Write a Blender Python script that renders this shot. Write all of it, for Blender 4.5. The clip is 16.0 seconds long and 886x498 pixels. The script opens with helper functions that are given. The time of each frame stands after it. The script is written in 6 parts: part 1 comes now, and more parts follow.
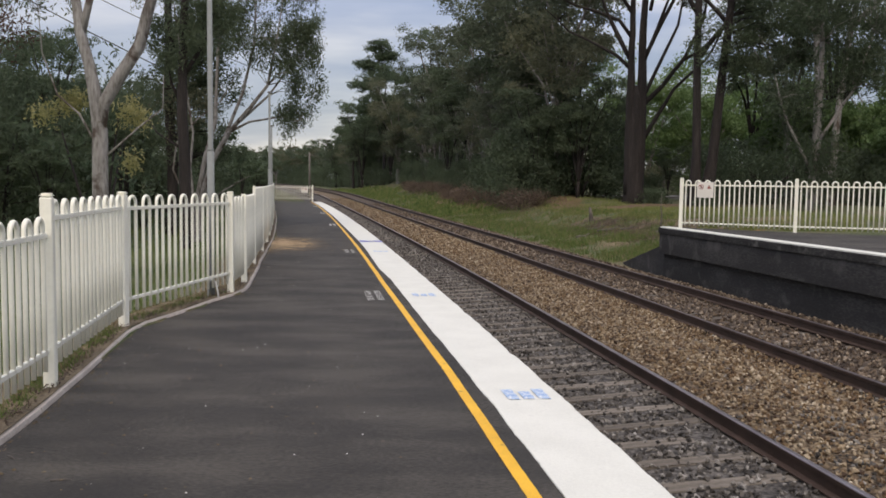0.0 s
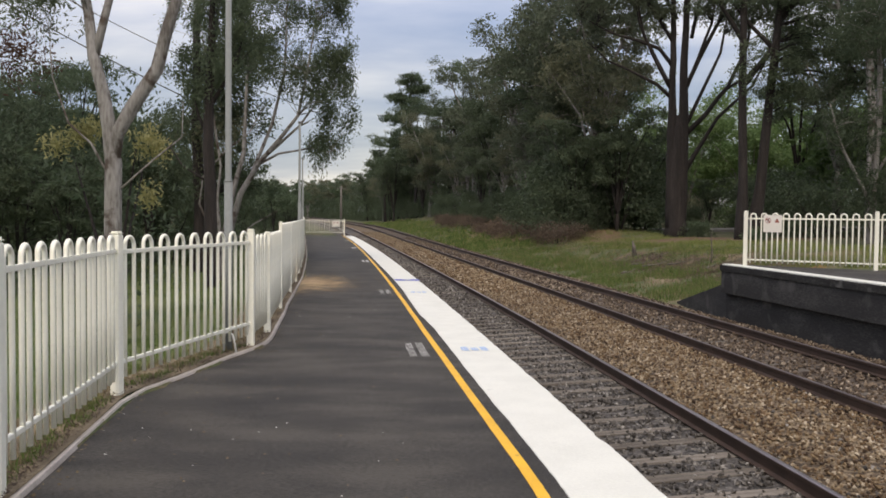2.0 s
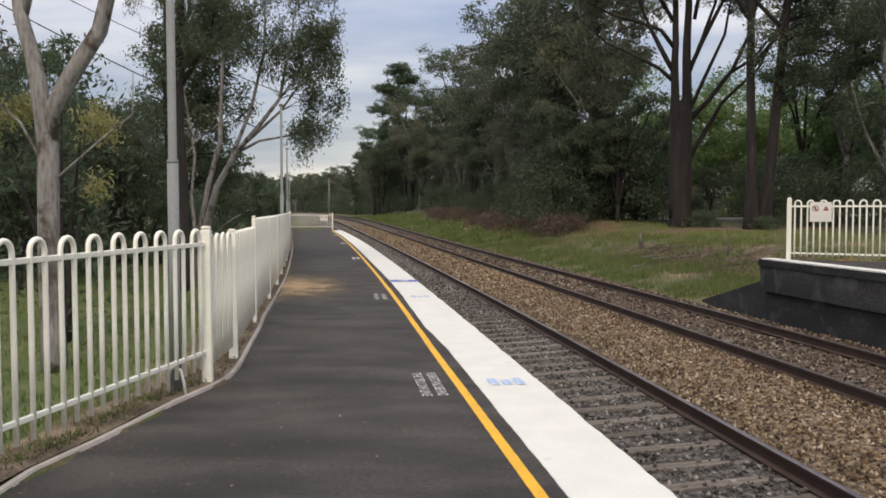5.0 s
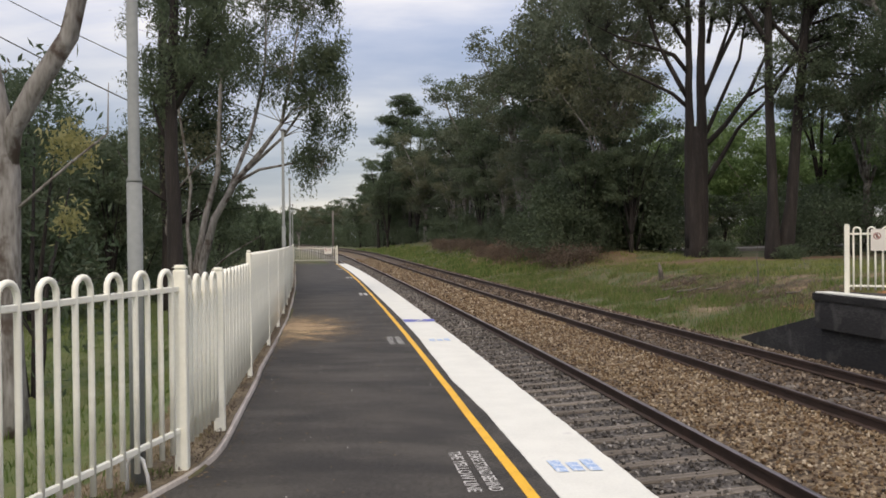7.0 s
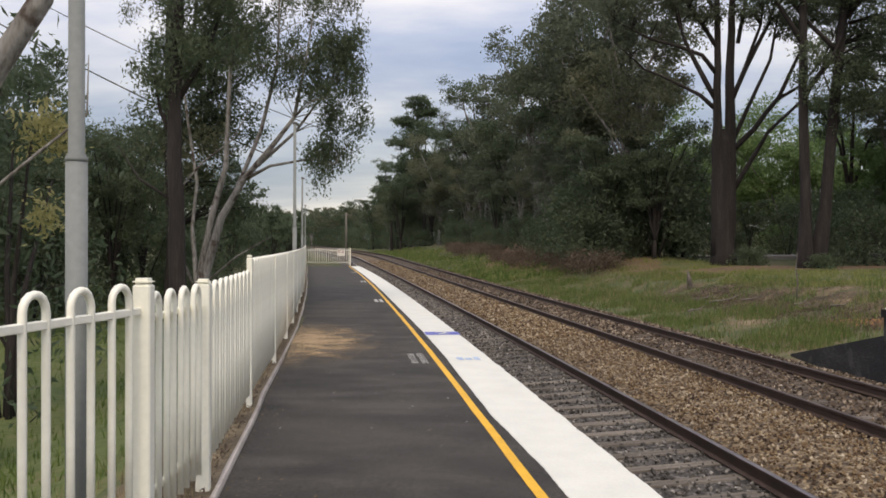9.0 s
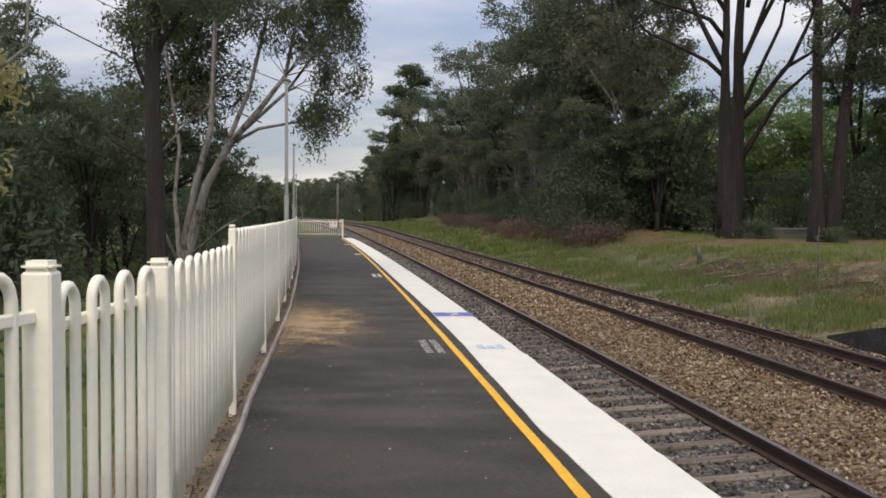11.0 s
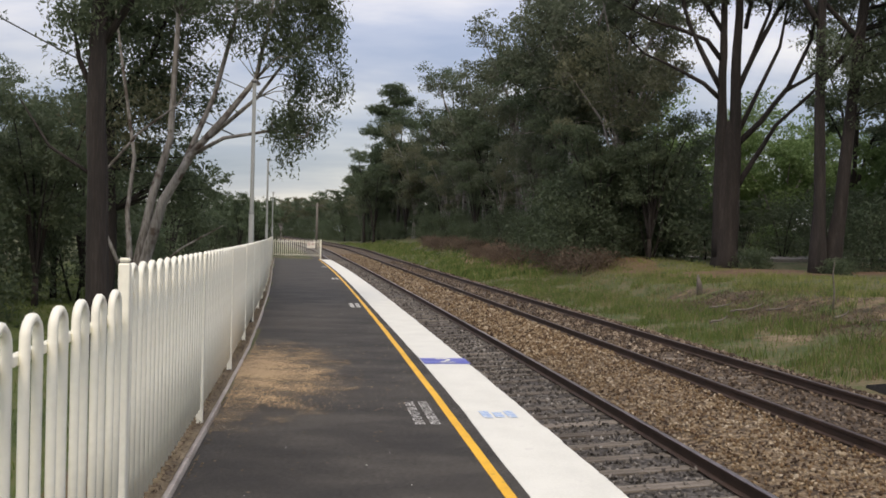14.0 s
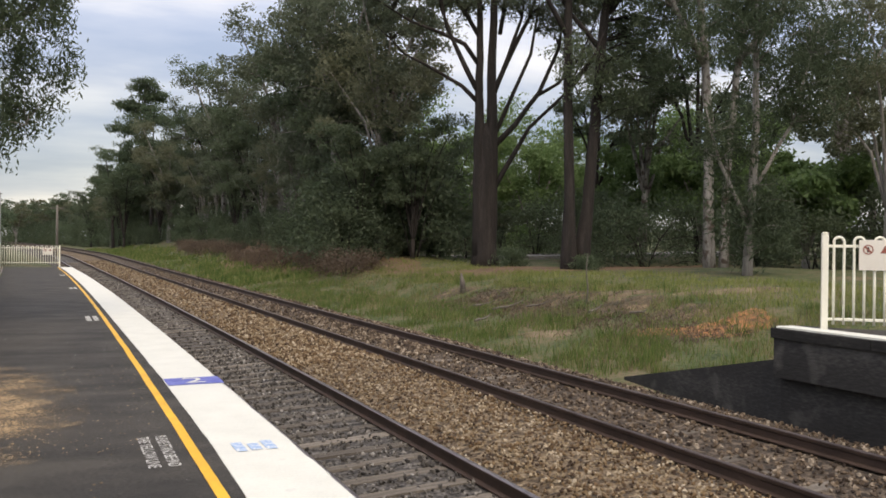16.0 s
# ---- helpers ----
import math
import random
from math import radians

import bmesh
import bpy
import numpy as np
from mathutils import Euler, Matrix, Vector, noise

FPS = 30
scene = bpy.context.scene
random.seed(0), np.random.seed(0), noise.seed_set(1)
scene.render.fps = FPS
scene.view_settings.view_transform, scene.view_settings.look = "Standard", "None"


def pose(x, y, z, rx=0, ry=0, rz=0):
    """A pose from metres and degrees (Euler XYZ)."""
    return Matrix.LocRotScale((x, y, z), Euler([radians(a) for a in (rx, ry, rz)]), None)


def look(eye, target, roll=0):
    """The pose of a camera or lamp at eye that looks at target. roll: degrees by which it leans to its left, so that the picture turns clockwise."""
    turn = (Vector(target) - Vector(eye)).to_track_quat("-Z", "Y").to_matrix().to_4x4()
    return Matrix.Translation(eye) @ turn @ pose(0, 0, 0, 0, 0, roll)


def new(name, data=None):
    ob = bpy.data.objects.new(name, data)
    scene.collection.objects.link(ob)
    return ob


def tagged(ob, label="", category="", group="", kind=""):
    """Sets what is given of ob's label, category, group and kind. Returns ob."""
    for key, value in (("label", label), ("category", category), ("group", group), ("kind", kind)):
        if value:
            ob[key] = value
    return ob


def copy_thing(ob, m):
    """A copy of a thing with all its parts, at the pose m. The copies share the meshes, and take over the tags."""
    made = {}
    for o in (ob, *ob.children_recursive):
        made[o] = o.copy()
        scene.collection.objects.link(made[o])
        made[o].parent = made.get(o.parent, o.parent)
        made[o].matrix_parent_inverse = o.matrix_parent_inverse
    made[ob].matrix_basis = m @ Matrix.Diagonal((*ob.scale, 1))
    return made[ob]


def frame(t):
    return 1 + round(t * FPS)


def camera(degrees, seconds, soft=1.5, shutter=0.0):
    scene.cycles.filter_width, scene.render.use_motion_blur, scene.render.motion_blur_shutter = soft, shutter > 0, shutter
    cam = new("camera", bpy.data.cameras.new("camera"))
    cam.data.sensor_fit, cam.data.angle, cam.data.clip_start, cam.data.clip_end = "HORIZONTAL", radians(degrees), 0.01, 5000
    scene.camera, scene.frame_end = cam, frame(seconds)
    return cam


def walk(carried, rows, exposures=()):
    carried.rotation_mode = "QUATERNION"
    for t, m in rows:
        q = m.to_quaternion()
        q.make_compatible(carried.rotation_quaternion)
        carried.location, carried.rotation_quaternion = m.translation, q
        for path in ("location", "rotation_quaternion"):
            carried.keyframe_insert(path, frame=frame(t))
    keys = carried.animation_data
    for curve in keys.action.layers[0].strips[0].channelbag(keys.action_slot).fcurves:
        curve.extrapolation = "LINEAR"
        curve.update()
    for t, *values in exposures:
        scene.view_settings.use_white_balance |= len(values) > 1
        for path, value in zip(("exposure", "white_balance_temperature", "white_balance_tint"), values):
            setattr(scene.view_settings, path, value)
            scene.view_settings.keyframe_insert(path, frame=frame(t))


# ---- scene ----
cam = camera(55.0, 16.0, soft=1.7)
PATH = [
    (0, (1.364, 0.289, 1.559), (1.385, 2.283, 1.406), 0.8),
    (0.5, (1.345, 0.754, 1.546), (1.361, 2.747, 1.384), 0.5),
    (1, (1.263, 1.164, 1.552), (1.213, 3.159, 1.415), 0.3),
    (1.5, (1.134, 1.531, 1.59), (1.085, 3.528, 1.489), 0.1),
    (2, (1.106, 1.955, 1.589), (1.054, 3.953, 1.512), 0.6),
    (2.5, (1.051, 2.348, 1.58), (1.005, 4.346, 1.498), 0.1),
    (3, (0.947, 2.773, 1.586), (0.938, 4.77, 1.47), -0.7),
    (3.2, (0.942, 2.948, 1.56), (0.941, 4.944, 1.433), -0.7),
    (5.5, (0.669, 4.859, 1.563), (0.638, 6.858, 1.489), -0.0),
    (6, (0.586, 5.255, 1.593), (0.539, 7.254, 1.547), -0.7),
    (6.5, (0.551, 5.754, 1.581), (0.491, 7.753, 1.565), -0.9),
    (7, (0.444, 6.245, 1.558), (0.41, 8.244, 1.539), -0.6),
    (7.5, (0.359, 6.663, 1.572), (0.358, 8.663, 1.538), -0.7),
    (8, (0.335, 7.108, 1.575), (0.301, 9.107, 1.547), 0.1),
    (8.5, (0.181, 7.553, 1.599), (0.134, 9.552, 1.576), 0.8),
    (9, (0.164, 7.845, 1.587), (0.101, 9.844, 1.575), 0.2),
    (9.2, (0.136, 8.005, 1.581), (0.064, 10.004, 1.562), 0.5),
    (11.3, (-0.285, 9.773, 1.551), (-0.307, 11.771, 1.472), 0.4),
    (11.5, (-0.326, 9.934, 1.573), (-0.319, 11.933, 1.5), 0.2),
    (12, (-0.369, 10.319, 1.564), (-0.318, 12.317, 1.497), 0.0),
    (12.5, (-0.353, 10.676, 1.598), (-0.313, 12.674, 1.523), 0.5),
    (13, (-0.409, 11.063, 1.595), (-0.345, 13.06, 1.507), 0.5),
    (13.5, (-0.43, 11.418, 1.59), (-0.395, 13.417, 1.522), 0.8),
    (14, (-0.417, 11.787, 1.611), (-0.411, 13.787, 1.585), 1.5),
    (14.5, (-0.438, 12.122, 1.603), (-0.409, 14.122, 1.59), 1.4),
    (15, (-0.444, 12.354, 1.621), (-0.378, 14.352, 1.593), 0.9),
    (15.5, (-0.375, 12.583, 1.615), (-0.183, 14.573, 1.595), 0.8),
    (16, (-0.263, 12.85, 1.58), (0.286, 14.773, 1.569), 0.6),
]
walk(cam, [(t, look(eye, target, roll)) for t, eye, target, roll in PATH], [(0, -0.10, 7700, 14), (2, 0.0, 7900, 13), (15.2, 0.0, 8050, 13), (16, 0.2, 8150, 12)])

# ---- world, sun ----
SUN_EL, SUN_AZ = radians(52), radians(182)
world = bpy.data.worlds.new("overcast_sky")
scene.world = world
world.use_nodes = True
wn, wl = world.node_tree.nodes, world.node_tree.links
wn.clear()


def node(tree, kind, **props):
    n = tree.nodes.new(kind)
    for k, v in props.items():
        if k == "blend_type":
            n.blend_type = v
        elif k == "data_type":
            n.data_type = v
        elif k == "operation":
            n.operation = v
        elif k == "sky_type":
            n.sky_type = v
    return n


def ramp(tree, stops):
    n = tree.nodes.new("ShaderNodeValToRGB")
    els = n.color_ramp.elements
    while len(els) < len(stops):
        els.new(0.5)
    for e, (p, c) in zip(els, stops):
        e.position, e.color = p, (*c, 1)
    return n


wt = world.node_tree
sky = node(wt, "ShaderNodeTexSky", sky_type="NISHITA")
sky.sun_disc, sky.sun_elevation, sky.sun_rotation = False, SUN_EL, SUN_AZ
coord = node(wt, "ShaderNodeTexCoord")
sep = node(wt, "ShaderNodeSeparateXYZ")
wl.new(coord.outputs["Generated"], sep.inputs[0])
# cloud deck: project the view direction onto a flat layer high above
lift = node(wt, "ShaderNodeMath", operation="ADD")
lift.inputs[1].default_value = 0.22
wl.new(sep.outputs["Z"], lift.inputs[0])
deck = node(wt, "ShaderNodeVectorMath", operation="DIVIDE")
three = node(wt, "ShaderNodeCombineXYZ")
for i in range(3):
    wl.new(lift.outputs[0], three.inputs[i])
wl.new(coord.outputs["Generated"], deck.inputs[0])
wl.new(three.outputs[0], deck.inputs[1])
stretch = node(wt, "ShaderNodeMapping")
stretch.inputs["Location"].default_value = (2.3, 0.4, 0)
stretch.inputs["Rotation"].default_value = (0, 0, 0.25)
stretch.inputs["Scale"].default_value = (0.55, 1.15, 0.0)
wl.new(deck.outputs[0], stretch.inputs[0])
cloud = node(wt, "ShaderNodeTexNoise")
cloud.inputs["Scale"].default_value, cloud.inputs["Detail"].default_value, cloud.inputs["Roughness"].default_value = 1.9, 7, 0.52
wl.new(stretch.outputs[0], cloud.inputs["Vector"])
cloudcol = ramp(wt, [(0.34, (0.34, 0.44, 0.71)), (0.45, (0.48, 0.57, 0.82)), (0.56, (0.74, 0.80, 0.98)), (0.70, (1.03, 1.06, 1.17))])
wl.new(cloud.outputs["Fac"], cloudcol.inputs[0])
# a blue-grey cloud bank low in the sky, a pale gap under it, brighter cloud overhead
bright = ramp(wt, [(0.0, (0.80, 0.82, 0.84)), (0.045, (0.84, 0.85, 0.86)), (0.08, (0.50, 0.54, 0.61)), (0.14, (0.58, 0.62, 0.68)), (0.24, (0.93, 0.94, 0.95)), (0.40, (1.0, 1.0, 1.0)), (0.80, (1.0, 1.0, 1.0))])
wl.new(sep.outputs["Z"], bright.inputs[0])
zenith = node(wt, "ShaderNodeMapRange")
for k, v in (("From Min", 0.02), ("From Max", 0.75), ("To Min", 0.84), ("To Max", 1.80)):
    zenith.inputs[k].default_value = v
wl.new(sep.outputs["Z"], zenith.inputs["Value"])
banked = node(wt, "ShaderNodeVectorMath", operation="MULTIPLY")
wl.new(cloudcol.outputs[0], banked.inputs[0])
wl.new(bright.outputs[0], banked.inputs[1])
scaled = node(wt, "ShaderNodeVectorMath", operation="SCALE")
wl.new(banked.outputs[0], scaled.inputs[0])
wl.new(zenith.outputs[0], scaled.inputs["Scale"])
bg_cloud, bg_sky, addsh, wout = (node(wt, k) for k in ("ShaderNodeBackground", "ShaderNodeBackground", "ShaderNodeAddShader", "ShaderNodeOutputWorld"))
bg_cloud.inputs["Strength"].default_value = 0.76
bg_sky.inputs["Strength"].default_value = 0.05
wl.new(scaled.outputs[0], bg_cloud.inputs["Color"])
wl.new(sky.outputs[0], bg_sky.inputs["Color"])
wl.new(bg_cloud.outputs[0], addsh.inputs[0])
wl.new(bg_sky.outputs[0], addsh.inputs[1])
wl.new(addsh.outputs[0], wout.inputs[0])
sun = new("sun", bpy.data.lights.new("sun", "SUN"))
sun.data.energy, sun.data.angle, sun.data.color = 1.7, radians(25), (1.0, 0.95, 0.88)
sun.matrix_world = look((0, 0, 30), (-30 * math.sin(SUN_AZ) / math.tan(SUN_EL), -30 * math.cos(SUN_AZ) / math.tan(SUN_EL), 0))


# ---- materials ----
def material(name, stops, scale=3.0, fine=40.0, rough=0.85, metal=0.0, bump=0.3, bump_scale=None, spread=0.0, stretch=(1, 1, 1), translucent=0.0, dist=0.01, stain=None, per_object=False, each=0.0):
    """A surface with a colour ramp over coarse and fine noise, fine relief, and an optional random shift for each piece."""
    m = bpy.data.materials.new(name)
    m.use_nodes = True
    t = m.node_tree
    L = t.links.new
    bsdf = t.nodes["Principled BSDF"]
    tc = node(t, "ShaderNodeTexCoord")
    mp = node(t, "ShaderNodeMapping")
    mp.inputs["Scale"].default_value = stretch
    L(tc.outputs["Object"], mp.inputs[0])
    a, b = node(t, "ShaderNodeTexNoise"), node(t, "ShaderNodeTexNoise")
    a.inputs["Scale"].default_value, a.inputs["Detail"].default_value = scale, 5
    b.inputs["Scale"].default_value, b.inputs["Detail"].default_value = fine, 4
    L(mp.outputs[0], a.inputs["Vector"])
    L(mp.outputs[0], b.inputs["Vector"])
    mix = node(t, "ShaderNodeMath", operation="MULTIPLY_ADD")
    L(b.outputs["Fac"], mix.inputs[0])
    mix.inputs[1].default_value = 0.45
    half = node(t, "ShaderNodeMath", operation="MULTIPLY")
    L(a.outputs["Fac"], half.inputs[0])
    half.inputs[1].default_value = 0.55
    L(half.outputs[0], mix.inputs[2])
    fac = mix.outputs[0]
    if spread:
        if per_object:
            g = node(t, "ShaderNodeObjectInfo")
            rnd = g.outputs["Random"]
        else:
            g = node(t, "ShaderNodeNewGeometry")
            rnd = g.outputs["Random Per Island"]
        sh = node(t, "ShaderNodeMath", operation="MULTIPLY_ADD")
        L(rnd, sh.inputs[0])
        sh.inputs[1].default_value = spread
        off = node(t, "ShaderNodeMath", operation="SUBTRACT")
        L(fac, off.inputs[0])
        off.inputs[1].default_value = spread / 2
        L(off.outputs[0], sh.inputs[2])
        fac = sh.outputs[0]
    if each:
        oi = node(t, "ShaderNodeObjectInfo")
        sh2 = node(t, "ShaderNodeMath", operation="MULTIPLY_ADD")
        L(oi.outputs["Random"], sh2.inputs[0])
        sh2.inputs[1].default_value = each
        off2 = node(t, "ShaderNodeMath", operation="SUBTRACT")
        L(fac, off2.inputs[0])
        off2.inputs[1].default_value = each / 2
        L(off2.outputs[0], sh2.inputs[2])
        fac = sh2.outputs[0]
    cr = ramp(t, stops)
    L(fac, cr.inputs[0])
    col = cr.outputs[0]
    if stain:
        s_scale, s_lo, s_hi, s_col = stain
        sn = node(t, "ShaderNodeTexNoise")
        sn.inputs["Scale"].default_value, sn.inputs["Detail"].default_value = s_scale, 6
        L(tc.outputs["Object"], sn.inputs["Vector"])
        sr = node(t, "ShaderNodeMapRange")
        sr.inputs["From Min"].default_value, sr.inputs["From Max"].default_value = s_lo, s_hi
        L(sn.outputs["Fac"], sr.inputs["Value"])
        mx = node(t, "ShaderNodeMix", data_type="RGBA")
        L(sr.outputs[0], mx.inputs[0])
        L(col, mx.inputs[6])
        mx.inputs[7].default_value = (*s_col, 1)
        col = mx.outputs[2]
    L(col, bsdf.inputs["Base Color"])
    bsdf.inputs["Roughness"].default_value, bsdf.inputs["Metallic"].default_value = rough, metal
    if bump:
        bp = node(t, "ShaderNodeBump")
        bp.inputs["Strength"].default_value, bp.inputs["Distance"].default_value = bump, dist
        src = b
        if bump_scale:
            src = node(t, "ShaderNodeTexNoise")
            src.inputs["Scale"].default_value, src.inputs["Detail"].default_value = bump_scale, 5
            L(mp.outputs[0], src.inputs["Vector"])
        L(src.outputs["Fac"], bp.inputs["Height"])
        L(bp.outputs[0], bsdf.inputs["Normal"])
    if translucent:
        tr, ms = node(t, "ShaderNodeBsdfTranslucent"), node(t, "ShaderNodeMixShader")
        L(col, tr.inputs["Color"])
        ms.inputs[0].default_value = translucent
        L(bsdf.outputs[0], ms.inputs[1])
        L(tr.outputs[0], ms.inputs[2])
        L(ms.outputs[0], t.nodes["Material Output"].inputs["Surface"])
    return m


M_ASPHALT = material("asphalt", [(0.40, (0.018, 0.0159, 0.0131)), (0.5, (0.0355, 0.0313, 0.0254)), (0.59, (0.066, 0.0587, 0.0477))], scale=1.3, fine=42, rough=0.82, bump=0.7, bump_scale=110, stretch=(0.7, 1.5, 1), stain=(0.45, 0.52, 0.76, (0.050, 0.0435, 0.035)))
M_EDGE = material("white_edge_paint", [(0.2, (0.585, 0.585, 0.52)), (0.6, (0.72, 0.72, 0.645))], scale=2.5, fine=60, rough=0.6, bump=0.35, bump_scale=70, stain=(5, 0.66, 0.8, (0.55, 0.54, 0.5)))
M_YELLOW = material("yellow_paint", [(0.25, (0.60, 0.30, 0.02)), (0.6, (0.85, 0.47, 0.03))], scale=3, fine=70, rough=0.6, bump=0.3, bump_scale=120, stain=(8, 0.64, 0.76, (0.25, 0.16, 0.05)))
M_MARK = material("worn_white_marking", [(0.30, (0.10, 0.10, 0.09)), (0.46, (0.42, 0.41, 0.38)), (0.65, (0.62, 0.61, 0.57))], scale=6, fine=40, rough=0.8, bump=0.2)
M_BLUE = material("worn_blue_marking", [(0.42, (0.68, 0.71, 0.72)), (0.50, (0.32, 0.46, 0.66)), (0.66, (0.15, 0.29, 0.52))], scale=16, fine=60, rough=0.6, bump=0.2)
M_BAND = material("blue_band_paint", [(0.28, (0.30, 0.34, 0.62)), (0.5, (0.10, 0.12, 0.42)), (0.7, (0.07, 0.09, 0.34))], scale=6, fine=50, rough=0.6, bump=0.2)
M_FENCE = material("white_fence_paint", [(0.25, (0.80, 0.785, 0.665)), (0.6, (0.92, 0.905, 0.775))], scale=1.5, fine=25, rough=0.38, bump=0.08, stain=(5.5, 0.64, 0.80, (0.50, 0.48, 0.37)))
M_KERB = material("edging_concrete", [(0.3, (0.30, 0.262, 0.225)), (0.65, (0.54, 0.485, 0.425))], scale=3, fine=50, rough=0.9, bump=0.4, spread=0.2, per_object=True)
M_DIRT = material("dry_dirt", [(0.34, (0.055, 0.041, 0.025)), (0.48, (0.135, 0.100, 0.058)), (0.64, (0.27, 0.21, 0.13))], scale=2.2, fine=30, rough=0.95, bump=0.8, dist=0.03)
M_SAND = material("sandy_gravel", [(0.3, (0.20, 0.14, 0.085)), (0.6, (0.36, 0.27, 0.17))], scale=3, fine=60, rough=0.95, bump=0.8, dist=0.01, spread=0.35)
M_GROUND = material("grassy_ground", [(0.34, (0.026, 0.044, 0.012)), (0.44, (0.062, 0.084, 0.025)), (0.53, (0.105, 0.100, 0.045)), (0.64, (0.165, 0.125, 0.072))], scale=0.8, fine=7, rough=0.95, bump=0.9, bump_scale=9, dist=0.08)
M_SHADE = material("shaded_lawn_ground", [(0.32, (0.032, 0.052, 0.013)), (0.48, (0.072, 0.100, 0.023)), (0.60, (0.108, 0.118, 0.037)), (0.72, (0.11, 0.092, 0.048))], scale=0.6, fine=6, rough=0.95, bump=0.9, bump_scale=9, dist=0.06)
M_CLAY = material("orange_clay", [(0.38, (0.09, 0.060, 0.032)), (0.47, (0.22, 0.110, 0.045)), (0.60, (0.47, 0.205, 0.080))], scale=3.5, fine=22, rough=0.95, bump=0.9, dist=0.05)
M_EARTH = material("brown_bank_earth", [(0.36, (0.030, 0.028, 0.014)), (0.46, (0.068, 0.055, 0.031)), (0.56, (0.125, 0.088, 0.050)), (0.66, (0.27, 0.20, 0.125))], scale=2.6, fine=16, rough=0.95, bump=0.9, dist=0.06)
M_LITTER = material("brown_leaf_litter", [(0.3, (0.065, 0.042, 0.027)), (0.6, (0.19, 0.115, 0.068))], scale=0.8, fine=12, rough=0.95, bump=0.9, dist=0.05)
M_BLADES = material("grass_blades", [(0.30, (0.040, 0.082, 0.016)), (0.44, (0.096, 0.160, 0.036)), (0.58, (0.180, 0.215, 0.068)), (0.78, (0.29, 0.25, 0.125))], scale=0.9, fine=2.0, rough=0.8, bump=0, spread=0.3, translucent=0.3)
M_LAWN = material("shaded_lawn_blades", [(0.2, (0.050, 0.088, 0.018)), (0.5, (0.100, 0.155, 0.034)), (0.8, (0.17, 0.20, 0.060))], scale=0.3, fine=3, rough=0.8, bump=0, spread=0.4, translucent=0.3)
M_TERRACE = material("pale_terrace_blades", [(0.25, (0.11, 0.15, 0.035)), (0.5, (0.20, 0.235, 0.065)), (0.8, (0.33, 0.31, 0.13))], scale=0.5, fine=3, rough=0.8, bump=0, spread=0.4, translucent=0.3)
M_DRYBLADES = material("dry_grass_blades", [(0.3, (0.12, 0.095, 0.05)), (0.7, (0.30, 0.25, 0.14))], scale=0.6, fine=4, rough=0.85, bump=0, spread=0.4, translucent=0.2)
M_BALLAST = material("ballast_bed", [(0.40, (0.020, 0.018, 0.016)), (0.5, (0.07, 0.063, 0.056)), (0.62, (0.17, 0.155, 0.138))], scale=9, fine=22, rough=0.95, bump=1.0, bump_scale=24, dist=0.05)
M_BALLAST_TAN = material("rusty_ballast_bed", [(0.40, (0.035, 0.024, 0.015)), (0.5, (0.14, 0.098, 0.058)), (0.62, (0.30, 0.23, 0.145))], scale=9, fine=22, rough=0.95, bump=1.0, bump_scale=24, dist=0.05)
M_BALLAST_BROWN = material("brown_ballast_bed", [(0.40, (0.022, 0.016, 0.011)), (0.5, (0.078, 0.056, 0.038)), (0.62, (0.18, 0.138, 0.098))], scale=9, fine=22, rough=0.95, bump=1.0, bump_scale=24, dist=0.05)
M_STONE = material("grey_ballast_stones", [(0.15, (0.030, 0.026, 0.022)), (0.5, (0.084, 0.075, 0.065)), (0.75, (0.165, 0.150, 0.130)), (0.92, (0.33, 0.31, 0.28))], scale=2, fine=30, rough=0.9, bump=0.3, spread=0.8)
M_STONE_TAN = material("tan_ballast_stones", [(0.15, (0.050, 0.029, 0.016)), (0.42, (0.145, 0.088, 0.043)), (0.62, (0.205, 0.142, 0.078)), (0.82, (0.33, 0.26, 0.17)), (0.95, (0.46, 0.39, 0.29))], scale=2, fine=30, rough=0.9, bump=0.3, spread=0.85)
M_STONE_BROWN = material("brown_ballast_stones", [(0.15, (0.034, 0.022, 0.015)), (0.5, (0.095, 0.066, 0.043)), (0.75, (0.185, 0.135, 0.090)), (0.92, (0.36, 0.30, 0.23))], scale=2, fine=30, rough=0.9, bump=0.3, spread=0.8)
M_SLEEPER = material("weathered_sleeper", [(0.3, (0.064, 0.052, 0.040)), (0.5, (0.125, 0.106, 0.084)), (0.68, (0.22, 0.19, 0.155))], scale=4, fine=40, rough=0.9, bump=0.5, stretch=(0.4, 3, 1), spread=0.25, per_object=True)
M_RAIL = material("rusty_rail_steel", [(0.3, (0.028, 0.017, 0.012)), (0.65, (0.075, 0.045, 0.032))], scale=3, fine=60, rough=0.7, metal=0.2, bump=0.2)
M_RAILHEAD = material("worn_rail_head", [(0.3, (0.20, 0.17, 0.17)), (0.7, (0.42, 0.38, 0.38))], scale=3, fine=60, rough=0.32, metal=0.85, bump=0.05)
M_RAILTOP = material("dull_rail_head", [(0.3, (0.06, 0.045, 0.04)), (0.7, (0.16, 0.125, 0.115))], scale=3, fine=60, rough=0.45, metal=0.6, bump=0.05)
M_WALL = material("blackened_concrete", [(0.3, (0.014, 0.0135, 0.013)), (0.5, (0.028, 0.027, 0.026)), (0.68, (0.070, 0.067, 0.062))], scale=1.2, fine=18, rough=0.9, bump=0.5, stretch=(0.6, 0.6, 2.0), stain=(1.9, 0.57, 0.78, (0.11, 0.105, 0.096)))
